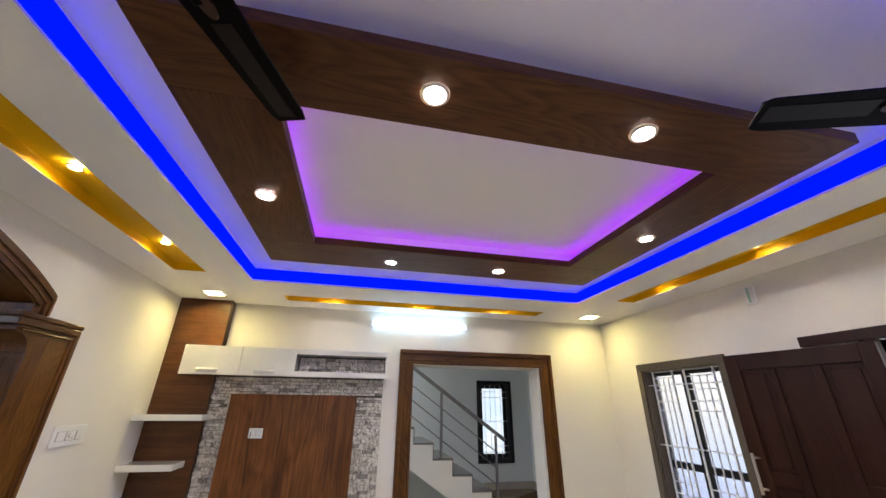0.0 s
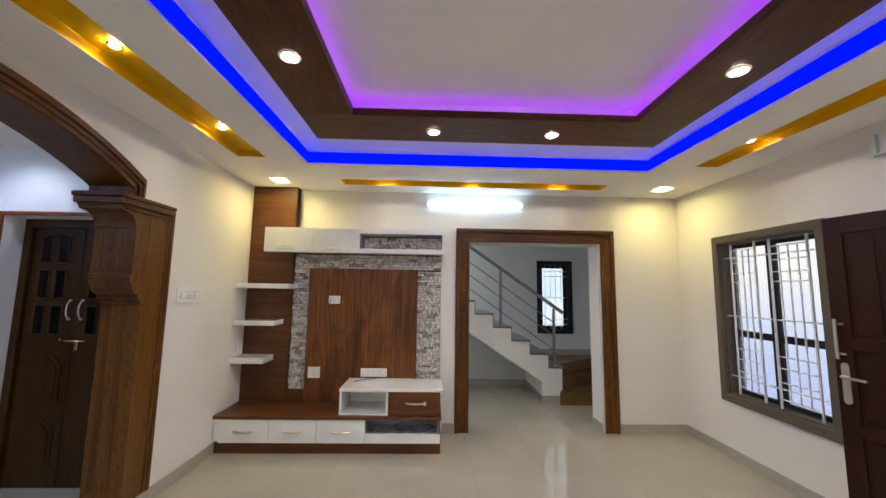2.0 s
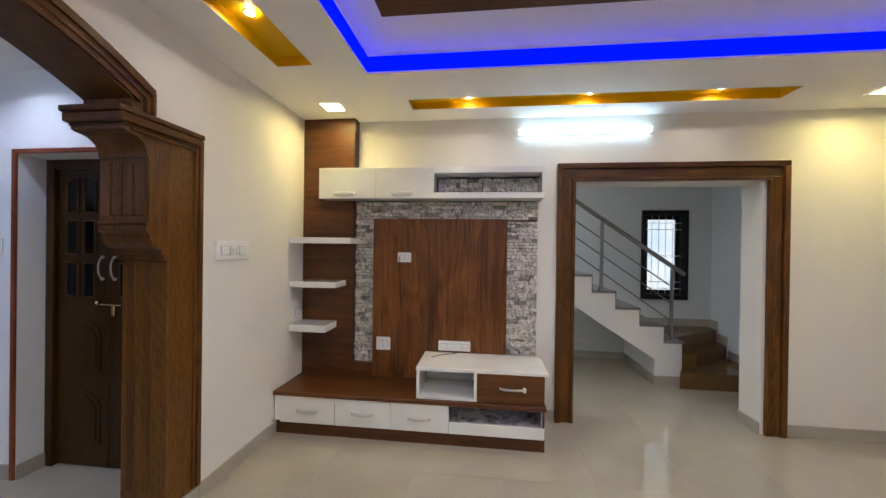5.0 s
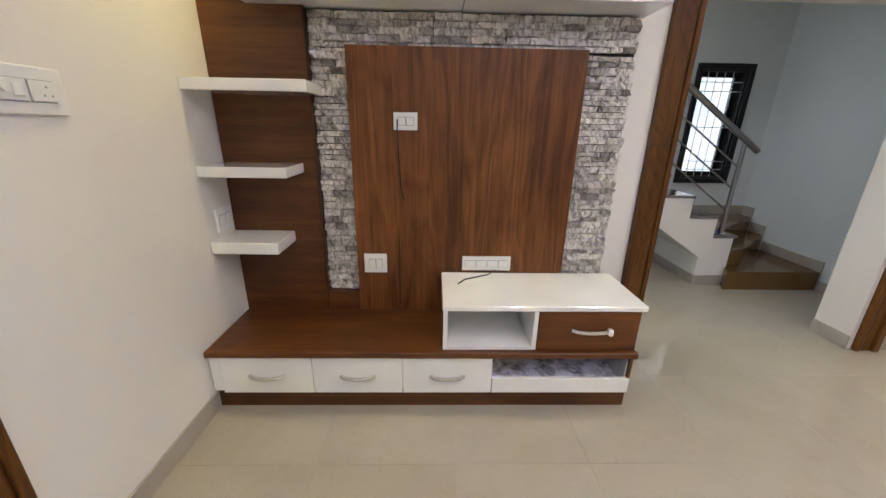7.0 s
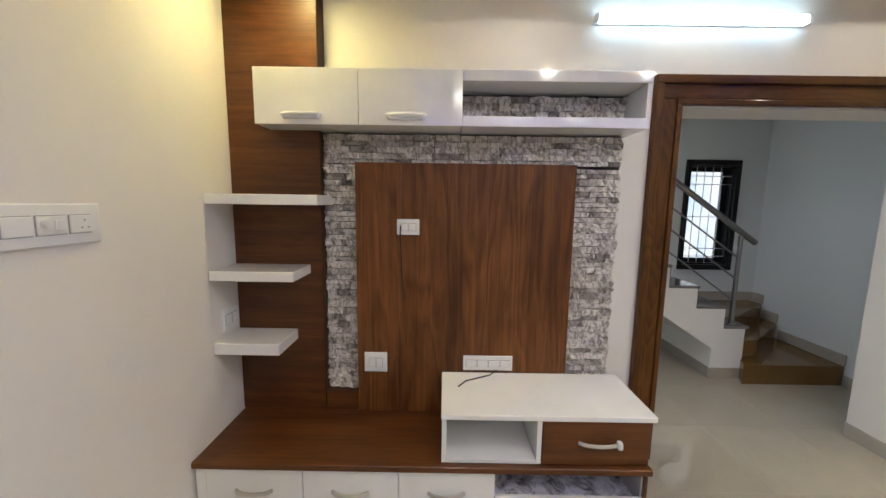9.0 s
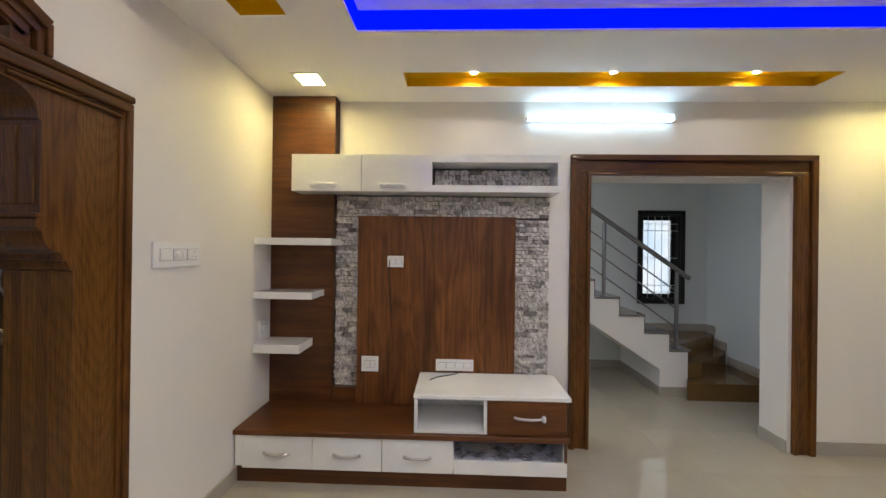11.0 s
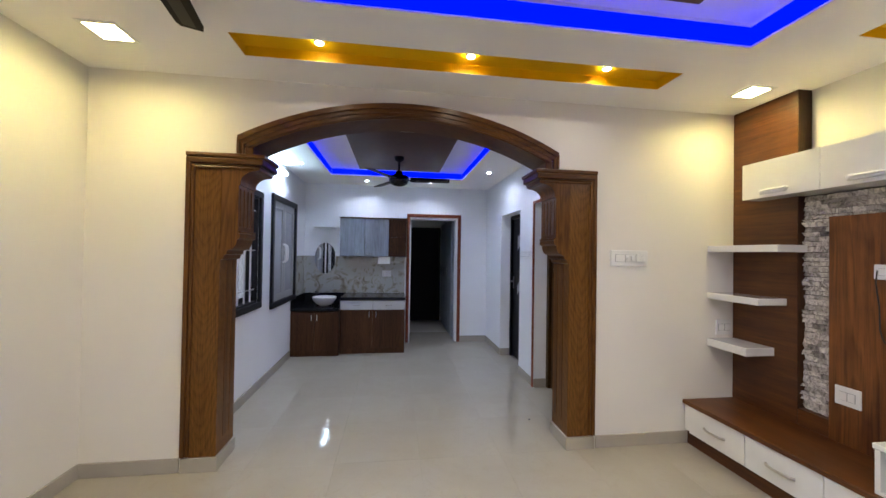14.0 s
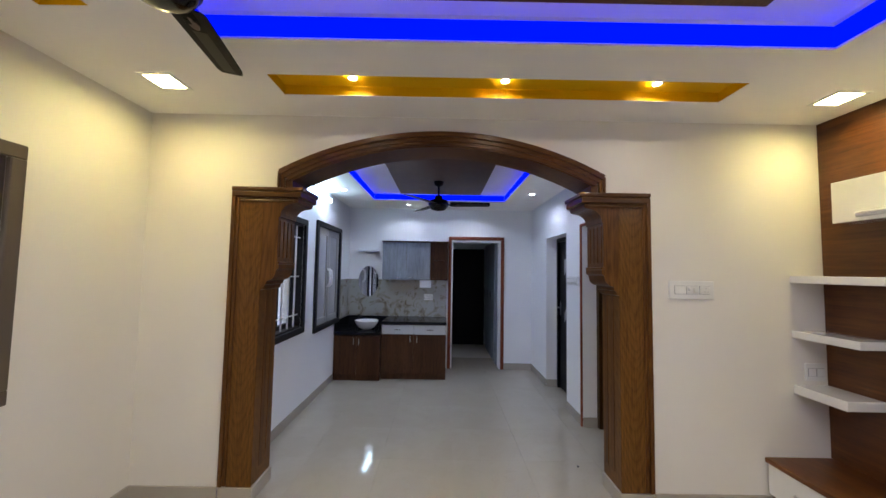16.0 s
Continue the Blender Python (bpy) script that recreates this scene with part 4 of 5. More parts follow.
base = thing("tv_cabinet", (-0.67, 4.3, 0), "low wall-wide tv cabinet with white drawers and brown top", "cabinet")
BY = 4.03
pbox("top", (XW + 0.003, 0.372, 4.015, 4.50, 0.252, 0.284), WOOD_SIDE, base, bev=0.004)
pbox("plinth", (XW + 0.013, 0.365, 4.055, 4.44, FZ, 0.05), WOOD_SIDE, base, bev=0.002)
pbox("carcass", (-1.714, -0.352, 4.05, 4.44, 0.0505, 0.2515), WHITE_GLOSS, base, bev=0.0)
pbox("niche_back", (-0.3515, 0.345, 4.40, 4.44, 0.0505, 0.2515), MARBLE, base, bev=0.0, label="grey marble patterned niche back")
pbox("niche_floor", (-0.3515, 0.345, 4.05, 4.3995, 0.0505, 0.075), MARBLE, base, bev=0.0)
pbox("niche_side", (0.338, 0.3453, 4.05, 4.3998, 0.0755, 0.2515), PALECAB, base, bev=0.0)
pbox("side", (0.3455, 0.36, 4.032, 4.44, 0.0505, 0.2515), WOOD_SIDE, base, bev=0.001)
pbox("niche_lip", (-0.351, 0.36, BY, 4.0495, 0.037, 0.125), WHITE_GLOSS, base, bev=0.002)
pbox("filler", (XW + 0.013, -1.7125, 4.032, 4.40, 0.0505, 0.2515), WHITE_GLOSS, base, bev=0.0)


def pull(parent, x, y, z, half, mat=SATIN):
    bm = bmesh.new()
    n = 10
    pts = [(x - half + 2 * half * k / n, y - 0.028 * math.sin(math.pi * k / n) ** 0.5 - 0.001, z) for k in range(n + 1)]
    add_sweep(bm, pts, 0.009, 8)
    part("handle", bm, mat, parent, "satin bow handle", smooth=True)


for a, b in ((-1.712, -1.258), (-1.254, -0.809), (-0.805, -0.355)):
    dr = pbox("drawer", (a, b, BY, 4.0495, 0.037, 0.249), WHITE_GLOSS, base, bev=0.002, label="white gloss drawer front")
    pull(dr, (a + b) / 2, BY, 0.14, 0.085)

box = thing("tv_stand_box", (-0.11, 4.25, 0.285), "white raised box unit with a niche and brown drawer", "cabinet")
pbox("top", (-0.61, 0.385, 4.035, 4.4612, 0.505, 0.532), WHITE_GLOSS, box, bev=0.003)
pbox("side", (-0.606, -0.584, 4.045, 4.461, 0.286, 0.5045), WHITE_GLOSS, box, bev=0.001)
pbox("divider", (-0.163, -0.141, 4.046, 4.461, 0.286, 0.5045), WHITE_GLOSS, box, bev=0.001)
pbox("back", (-0.5835, -0.1635, 4.44, 4.461, 0.286, 0.5045), WHITE_GLOSS, box, bev=0)
pbox("floor_board", (-0.5835, -0.1635, 4.046, 4.4395, 0.286, 0.302), WHITE_GLOSS, box, bev=0)
pbox("body", (-0.1405, 0.358, 4.0605, 4.461, 0.286, 0.5045), WOOD_SIDE, box, bev=0)
dr = pbox("drawer", (-0.139, 0.36, 4.042, 4.06, 0.288, 0.502), WOOD_SIDE, box, bev=0.002, label="brown laminate drawer front")
pull(dr, 0.125, 4.042, 0.40, 0.095)
for u0, u1, z0, z1 in ((0.198, 0.224, 0.382, 0.42),):
    pbox("wrapping", (u0, u1, 4.008, 4.0415, z0, z1), WRAP, dr, bev=0.01, label="loose clear plastic wrapping", seg=2)

uc = thing("wall_cabinet", (-0.58, 4.45, 1.865), "white gloss wall cabinet with two doors and open niche", "cabinet")
UY = 4.312
pbox("carcass", (-1.541, -0.53, UY + 0.02, YN, 1.867, 2.13), WHITE_GLOSS, uc, bev=0.002)
for a, b in ((-1.542, -1.036), (-1.033, -0.528)):
    dr = pbox("door", (a, b, UY, UY + 0.0195, 1.866, 2.131), WHITE_GLOSS, uc, bev=0.002, label="white gloss flap door")
    pull(dr, (a + b) / 2 - 0.02, UY, 1.912, 0.095, WHITE_PLASTIC)
    pbox("wrapping", ((a + b) / 2 - 0.11, (a + b) / 2 + 0.07, UY - 0.022, UY - 0.0005, 1.888, 1.926), WRAP, dr, bev=0.009, label="loose clear plastic wrapping", seg=2)
pbox("top_board", (-0.5275, 0.381, UY, YN, 2.078, 2.131), WHITE_GLOSS, uc, bev=0.002)
pbox("bottom_board", (-0.5275, 0.381, UY, YN, 1.866, 1.915), WHITE_GLOSS, uc, bev=0.002)
pbox("side", (0.360, 0.381, UY + 0.001, YN, 1.9155, 2.0775), WHITE_GLOSS, uc, bev=0.001)


def shelf(x1, z0, z1):
    ob = pbox("wall_shelf", (XW + 0.002, x1, 4.235, 4.474, z0, z1), WHITE_GLOSS, None, bev=0.003)
    tagged(ob, "thick white floating shelf on the brown panel", "shelf", "floating shelves")


shelf(-1.22, 1.474, 1.524)
shelf(-1.35, 1.094, 1.144)
shelf(-1.435, 0.712, 0.772)


# ---- switches ----
def plate(axis, at, sign, u0, u1, z0, z1, modules, label):
    def bb(ua, ub, da, db, za, zb):
        d0, d1 = sorted((at + sign * da, at + sign * db))
        return (d0, d1, ua, ub, za, zb) if axis == "x" else (ua, ub, d0, d1, za, zb)
    mid = (u0 + u1) / 2
    d = thing("switch_plate", (at, mid, (z0 + z1) / 2) if axis == "x" else (mid, at, (z0 + z1) / 2), label, "switch")
    pbox("plate", bb(u0, u1, 0, 0.012, z0, z1), WHITE_PLASTIC, d, bev=0.004, seg=2)
    for a, b in modules:
        ua, ub = u0 + (u1 - u0) * a, u0 + (u1 - u0) * b
        zz = (z1 - z0) * 0.28
        pbox("surround", bb(ua - 0.002, ub + 0.002, 0.0122, 0.0135, z0 + zz - 0.002, z1 - zz + 0.002), GREY_PLASTIC, d, bev=0)
        pbox("rocker", bb(ua, ub, 0.0137, 0.018, z0 + zz, z1 - zz), WHITE_PLASTIC, d, bev=0.002)
    return d


plate("x", XW, 1, 3.378, 3.694, 1.35, 1.476, ((0.12, 0.35), (0.385, 0.64), (0.675, 0.89)), "wide white switch plate on the cream wall")
WIDE = bpy.data.objects["switch_plate"]
bm = bmesh.new()
add_tube(bm, (XW + 0.018, 3.518, 1.418), (XW + 0.034, 3.518, 1.418), 0.012, 16)
part("regulator_knob", bm, WHITE_PLASTIC, WIDE, smooth=True)
pbox("switch_key", (XW + 0.0182, XW + 0.028, 3.542, 3.566, 1.396, 1.43), WHITE_PLASTIC, WIDE, bev=0.003)
for yy, zz in ((3.635, 1.425), (3.625, 1.402), (3.647, 1.402)):
    bm = bmesh.new()
    add_tube(bm, (XW + 0.0182, yy, zz), (XW + 0.0188, yy, zz), 0.0032, 10)
    part("socket_hole", bm, GREY_PLASTIC, WIDE)
plate("x", XW, 1, 4.315, 4.455, 0.80, 0.92, ((0.12, 0.48), (0.53, 0.88)), "white switch plate between the floating shelves")
plate("y", 4.462, -1, -0.866, -0.744, 1.318, 1.404, ((0.2, 0.5), (0.55, 0.85)), "white socket plate with a loose cable")
plate("y", 4.462, -1, -1.053, -0.924, 0.53, 0.645, ((0.22, 0.5), (0.53, 0.8)), "small white switch plate on the brown panel")
plate("y", 4.462, -1, -0.49, -0.21, 0.548, 0.634, ((0.06, 0.26), (0.29, 0.49), (0.52, 0.72), (0.75, 0.94)), "long white socket plate above the box unit")
plate("y", HN, -1, -3.50, -3.15, 1.38, 1.48, ((0.1, 0.9),), "white switch plate between the hall doors")
plate("y", SY, -1, 1.20, 1.42, 0.15, 0.27, ((0.1, 0.45), (0.55, 0.9)), "white socket plate under the stairs")


def cable(pts, label):
    bm = bmesh.new()
    add_sweep(bm, pts, 0.0035, 6)
    tagged(part("cable", bm, BLACK, smooth=True), label, "cable")


cable([(-0.845, 4.443, 1.37), (-0.848, 4.436, 1.30), (-0.842, 4.452, 1.16), (-0.838, 4.45, 1.03), (-0.828, 4.45, 0.985), (-0.815, 4.451, 0.955)], "thin black cable hanging from the socket plate")
cable([(-0.30, 4.45, 0.552), (-0.34, 4.42, 0.537), (-0.42, 4.38, 0.536), (-0.48, 4.35, 0.536), (-0.52, 4.29, 0.536)], "thin black cable lying on the white top")
cable([(0.20, 4.38, 0.22), (0.22, 4.36, 0.16), (0.25, 4.33, 0.12), (0.30, 4.30, 0.079)], "thin dark cable loose in the marble niche")

# ---- fans ----
def fan(x, y, ztop, zb, angle, group="living room fans", pitch=9):
    d = thing("ceiling_fan", (x, y, ztop), "dark brown three-bladed ceiling fan", "fan", group)
    lathe("canopy", [(0.0, ztop), (0.06, ztop), (0.05, ztop - 0.04), (0.015, ztop - 0.06), (0.0, ztop - 0.06)], x, y, FAN, d)
    tube("rod", (x, y, ztop - 0.05), (x, y, zb + 0.08), 0.012, FAN, d)
    lathe("motor", [(0.0, zb + 0.10), (0.04, zb + 0.10), (0.05, zb + 0.06), (0.10, zb + 0.045), (0.118, zb + 0.02), (0.12, zb - 0.012), (0.112, zb - 0.018), (0.11, zb - 0.03), (0.098, zb - 0.05), (0.07, zb - 0.068), (0.035, zb - 0.077), (0.0, zb - 0.08)], x, y, FANGLOSS, d, 40)
    for k in range(3):
        a = radians(angle + 120 * k)
        m = Matrix.Translation((x, y, zb)) @ Matrix.Rotation(a, 4, "Z")
        bm = bmesh.new()
        add_box(bm, 0.10, 0.22, -0.028, 0.028, -0.008, -0.002, bev=0.002)
        for s in (-0.016, 0.016):
            add_tube(bm, (0.19, s, -0.012), (0.19, s, 0.0), 0.007, 8)
        bmesh.ops.transform(bm, matrix=m, verts=bm.verts[:])
        part("blade_bracket", bm, FAN, d)
        bm = bmesh.new()
        add_prism(bm, [(0.135, -0.06), (0.155, -0.075), (0.56, -0.066), (0.60, -0.055), (0.61, 0.045), (0.585, 0.058), (0.155, 0.07), (0.135, 0.055)], "z", -0.002, 0.004)
        bmesh.ops.transform(bm, matrix=m @ Matrix.Rotation(radians(pitch), 4, "X"), verts=bm.verts[:])
        blade = part("blade", bm, FAN, d)
        bm = bmesh.new()
        add_box(bm, 0.27, 0.585, -0.03, 0.03, -0.0036, -0.0022, bev=0)
        bmesh.ops.transform(bm, matrix=m @ Matrix.Rotation(radians(pitch), 4, "X"), verts=bm.verts[:])
        part("blade_strip", bm, FANSTRIP, blade, "brown ribbed strip")
        bm = bmesh.new()
        ring = [2 * math.pi * i / 20 for i in range(20)]
        add_prism(bm, [(0.215 + 0.042 * math.cos(q), 0.019 * math.sin(q)) for q in ring], "z", -0.0085, -0.0022)
        bmesh.ops.transform(bm, matrix=m @ Matrix.Rotation(radians(pitch), 4, "X"), verts=bm.verts[:])
        part("blade_boss", bm, FANBOSS, blade, "raised oval boss", smooth=True)
    return d


fan(-0.41, 0.80, RC, 2.50, 190)
fan(1.82, 0.80, RC, 2.49, 161)
fan(-3.45, 1.73, HH + 0.03, 2.30, 88, "hall fan", -10)

# ---- doors ----
# open main door leaf, frame and head
mf = thing("door_1", (XE, 1.48, 0), "dark brown main door frame in the cream wall", "door frame", kind="structure")
pbox("jamb", (XE - 0.035, XE + 0.10, 1.95, 2.03, FZ, 2.03), WOOD_MAIN, mf)
pbox("jamb", (XE - 0.035, XE + 0.10, 0.94, 1.02, FZ, 2.03), WOOD_MAIN, mf)
pbox("head", (XE - 0.035, XE + 0.10, 0.86, 2.36, 2.0305, 2.10), WOOD_MAIN, mf)

LEAF = 0.86
leaf = thing("door_leaf", (3.09, 1.94, 0), "dark brown panelled main door standing open", "door")
ORIGIN[leaf.name] = Vector((0, 0, 0))
leaf.rotation_euler = (0, 0, math.atan2(2.775 - 1.94, 2.925 - 3.09))
LT = 0.019
pbox("stile", (0, 0.08, -LT, LT, FZ + 0.012, 2.01), WOOD_MAIN, leaf)
pbox("stile", (LEAF - 0.10, LEAF, -LT, LT, FZ + 0.012, 2.01), WOOD_MAIN, leaf)
pbox("mullion", (0.28, 0.33, -LT, LT, 0.16, 1.90), WOOD_MAIN, leaf)
pbox("mullion", (0.54, 0.59, -LT, LT, 0.16, 1.90), WOOD_MAIN, leaf)
for z0, z1 in ((FZ + 0.012, 0.16), (1.90, 2.01)):
    pbox("rail", (0.08, LEAF - 0.10, -LT, LT, z0, z1), WOOD_MAIN, leaf)
for u0, u1, cuts in ((0.08, 0.28, ((0.62, 0.70), (1.15, 1.23))), (0.59, LEAF - 0.10, ((0.62, 0.70), (1.15, 1.23)))):
    for z0, z1 in cuts:
        pbox("rail", (u0, u1, -LT, LT, z0, z1), WOOD_MAIN, leaf)
    for z0, z1 in ((0.16, 0.62), (0.70, 1.15), (1.23, 1.90)):
        pbox("panel", (u0, u1, -LT + 0.015, LT - 0.015, z0, z1), WOOD_MAIN, leaf, bev=0)
        pbox("raised_field", (u0 + 0.025, u1 - 0.025, -LT + 0.007, LT - 0.007, z0 + 0.03, z1 - 0.03), WOOD_MAIN, leaf, bev=0.004)
pbox("panel", (0.33, 0.54, -LT + 0.014, LT - 0.014, 0.16, 1.90), WOOD_MAIN, leaf, bev=0)
bm = bmesh.new()
add_prism(bm, [(LEAF - 0.053 + 0.021 * math.cos(a), (1.045 if math.sin(a) > 0 else 0.83) + 0.021 * math.sin(a)) for a in [2 * math.pi * (k + 0.5) / 20 for k in range(20)]], "y", LT, LT + 0.008)
hb = part("lock_plate", bm, SATIN, leaf, "satin steel lock plate")
bm = bmesh.new()
add_tube(bm, (LEAF - 0.052, LT + 0.005, 0.98), (LEAF - 0.052, LT + 0.045, 0.98), 0.009, 10)
add_tube(bm, (LEAF - 0.052, LT + 0.042, 0.98), (LEAF - 0.17, LT + 0.042, 0.975), 0.009, 10)
part("lever", bm, SATIN, hb, smooth=True)
bm = bmesh.new()
for z in (1.12, 1.31):
    add_tube(bm, (LEAF - 0.04, LT, z), (LEAF - 0.04, LT + 0.04, z), 0.008, 8)
    add_tube(bm, (LEAF - 0.065, LT + 0.006, z), (LEAF - 0.015, LT + 0.006, z), 0.007, 8)
add_tube(bm, (LEAF - 0.04, LT + 0.04, 1.09), (LEAF - 0.04, LT + 0.04, 1.34), 0.010, 10)
part("pull_handle", bm, SATIN, leaf, "chrome pull handle", smooth=True)
bm = bmesh.new()
add_tube(bm, (LEAF - 0.045, LT + 0.012, 0.08), (LEAF - 0.045, LT + 0.012, 0.20), 0.008, 8)
add_box(bm, LEAF - 0.065, LEAF - 0.025, LT, LT + 0.012, 0.17, 0.21, bev=0.003)
part("floor_bolt", bm, CHROME, leaf, "chrome tower bolt", smooth=False)

# double door in the hall's north wall
DY = HN + 0.175
dd = thing("door_2", (-2.58, DY, 0), "closed brown carved double door with small dark panes", "door", kind="structure")
for b in ((-3.044, -2.985, FZ, 2.009), (-2.18, -2.121, FZ, 2.009), (-2.985, -2.18, 1.945, 2.009)):
    pbox("frame", (b[0], b[1], DY - 0.03, DY + 0.05, b[2], b[3]), WOOD_DOOR, dd)
for a, b, s in ((-2.984, -2.584, 1), (-2.580, -2.181, -1)):
    lf = pbox("leaf", (a, b, DY, DY + 0.035, FZ + 0.008, 1.944), WOOD_DOOR, dd, bev=0.003)
    for c in range(2):
        for r in range(3):
            u0 = a + 0.075 + c * 0.13
            u1 = u0 + 0.085
            z0 = 1.09 + r * 0.285
            z1 = z0 + 0.225
            # the top pair rises to a joint arch in the middle of the leaf
            inner = 1 if c == 0 else -1
            if r < 2:
                rim = [(u0, z0), (u1, z0), (u1, z1), (u0, z1)]
            else:
                lo_u, hi_u = (u0, u1) if inner > 0 else (u1, u0)
                top = [(lo_u + (hi_u - lo_u) * k / 8, z1 - 0.02 + 0.028 * math.sin(math.pi / 2 * k / 8)) for k in range(9)]
                rim = [(hi_u, z0), *top[::-1], (lo_u, z0)]
            prism("pane", rim, "y", DY - 0.003, DY - 0.0005, DARKGLASS, lf)
            bm = bmesh.new()
            loop = [Vector((p, DY - 0.004, q)) for p, q in rim]
            add_sweep(bm, loop + [loop[0]], 0.008, 6)
            part("bead", bm, WOOD_DOOR, lf, smooth=True)
    for z0, z1 in ((0.10, 0.46), (0.58, 0.95)):
        ua, ub, um = a + 0.06, b - 0.06, (a + b) / 2
        half = (ub - ua) / 2
        top = [(um + half * (1 - 2 * k / 16), z1 - 0.10 + 0.10 * max(0.0, math.sin(math.pi * k / 16)) ** 0.8) for k in range(17)]
        for inset, proud in ((0.0, 0.007), (0.03, 0.013)):
            q = [(ua + inset, z0 + inset), (ub - inset, z0 + inset)] + [(um + (p - um) * (1 - inset / half), z - inset) for p, z in top]
            bm = bmesh.new()
            add_prism(bm, q, "y", DY - proud, DY - 0.0005 if not inset else DY - 0.0072)
            part("raised_field", bm, WOOD_DOOR, lf)
    hx = b - 0.045 if s > 0 else a + 0.045
    bm = bmesh.new()
    add_sweep(bm, [(hx, DY - 0.001, 1.21), (hx, DY - 0.024, 1.222), (hx, DY - 0.036, 1.25), (hx, DY - 0.04, 1.285), (hx, DY - 0.036, 1.32), (hx, DY - 0.024, 1.348), (hx, DY - 0.001, 1.36)], 0.0055, 8)
    for z in (1.212, 1.358):
        bmesh.ops.create_uvsphere(bm, u_segments=10, v_segments=6, radius=0.011, matrix=Matrix.Translation((hx, DY - 0.012, z)))
    part("handle", bm, SATIN, lf, "chrome bow handle", smooth=True)
bm = bmesh.new()
add_tube(bm, (-2.64, DY - 0.014, 1.04), (-2.48, DY - 0.014, 1.04), 0.005, 8)
bmesh.ops.create_uvsphere(bm, u_segments=10, v_segments=6, radius=0.013, matrix=Matrix.Translation((-2.665, DY - 0.012, 1.05)))
add_box(bm, -2.555, -2.53, DY - 0.02, DY - 0.0005, 0.965, 1.035, bev=0.004)
part("latch", bm, BRASS, dd, "brass latch")
for b, mt in (((-3.075, -3.045, HN - 0.018, HN, FZ, 2.04), REDTRIM), ((-2.12, -2.09, HN - 0.018, HN, FZ, 2.04), REDTRIM), ((-3.045, -2.12, HN - 0.018, HN, 2.011, 2.04), REDTRIM)):
    ob = pbox("trim", b, mt, None, bev=0.004)
    tagged(ob, "thin red-brown trim round the doorway", "trim", kind="structure")

# black door
bd = thing("door_3", (-3.95, DY, 0), "closed black door with pale angled glass inlays", "door", kind="structure")
for b in ((-4.359, -4.31, FZ, 1.999), (-3.585, -3.536, FZ, 1.999), (-4.31, -3.585, 1.945, 1.999)):
    pbox("frame", (b[0], b[1], DY - 0.03, DY + 0.05, b[2], b[3]), BLACKDOOR, bd)
lf = pbox("leaf", (-4.309, -3.586, DY, DY + 0.035, FZ + 0.008, 1.944), BLACKDOOR, bd, bev=0.003)
cx = -3.95
for q in ([(cx - 0.16, 1.70), (cx + 0.20, 1.70), (cx + 0.20, 1.42), (cx + 0.02, 1.30), (cx - 0.16, 1.48)], [(cx - 0.16, 0.86), (cx + 0.20, 1.10), (cx + 0.20, 1.32), (cx - 0.16, 0.98)]):
    prism("inlay", q, "y", DY - 0.004, DY - 0.0005, FROST, lf, "pale frosted glass inlay")
for q in ([(cx - 0.17, 1.46), (cx - 0.05, 1.54), (cx + 0.12, 1.33), (cx, 1.20)], [(cx + 0.05, 0.72), (cx + 0.2, 0.85), (cx + 0.2, 0.78), (cx + 0.1, 0.66)]):
    prism("moulding", q, "y", DY - 0.012, DY - 0.0045, BLACKDOOR, lf)
bm = bmesh.new()
add_box(bm, -4.285, -4.25, DY - 0.008, DY - 0.0005, 0.93, 1.11, bev=0.003)
add_tube(bm, (-4.268, DY - 0.005, 1.04), (-4.268, DY - 0.05, 1.04), 0.008, 8)
add_tube(bm, (-4.268, DY - 0.048, 1.04), (-4.16, DY - 0.048, 1.04), 0.008, 8)
part("handle", bm, STEEL, lf, "steel lever handle", smooth=False)

# far doorway
fd = thing("door_4", (HX, 2.34, 0), "red-brown trimmed doorway to a dim room", "doorway", kind="structure")
for y0, y1 in ((1.892, 1.942), (2.758, 2.812)):
    pbox("trim", (HX, HX + 0.02, y0, y1, FZ, 2.03), REDTRIM, fd, bev=0.004)
    pbox("bead", (HX + 0.0205, HX + 0.034, y0 + 0.015, y1 - 0.015, FZ, 2.03), REDTRIM, fd, bev=0.004)
pbox("trim", (HX, HX + 0.02, 1.892, 2.812, 2.0305, 2.086), REDTRIM, fd, bev=0.004)
pbox("bead", (HX + 0.0205, HX + 0.034, 1.907, 2.797, 2.045, 2.072), REDTRIM, fd, bev=0.004)
bl = thing("door_leaf", (-7.17, 2.11, FZ), "closed black door in the dim far room", "door")
pbox("leaf", (-7.195, -7.155, 1.51, 2.715, FZ, 2.0), BLACKDOOR, bl, bev=0.004)
pbox("handle", (-7.1548, -7.13, 1.78, 1.80, 0.98, 1.14), STEEL, bl, bev=0.003, label="steel door pull")
wd = thing("wardrobe", (-6.2, 2.9, 0), "grey wardrobe standing in the dim far room", "wardrobe")
pbox("body", (-6.9, -5.5, 2.72, 2.998, FZ, 2.05), GREYCAB, wd)
for k in range(3):
    dr = pbox("door", (-6.9 + 0.467 * k + 0.002, -6.9 + 0.467 * (k + 1) - 0.002, 2.70, 2.7195, 0.05, 2.04), GREYCAB, wd)
    tube("handle", (-6.9 + 0.467 * k + 0.05, 2.688, 1.0), (-6.9 + 0.467 * k + 0.05, 2.688, 1.16), 0.007, CHROME, dr, 8)

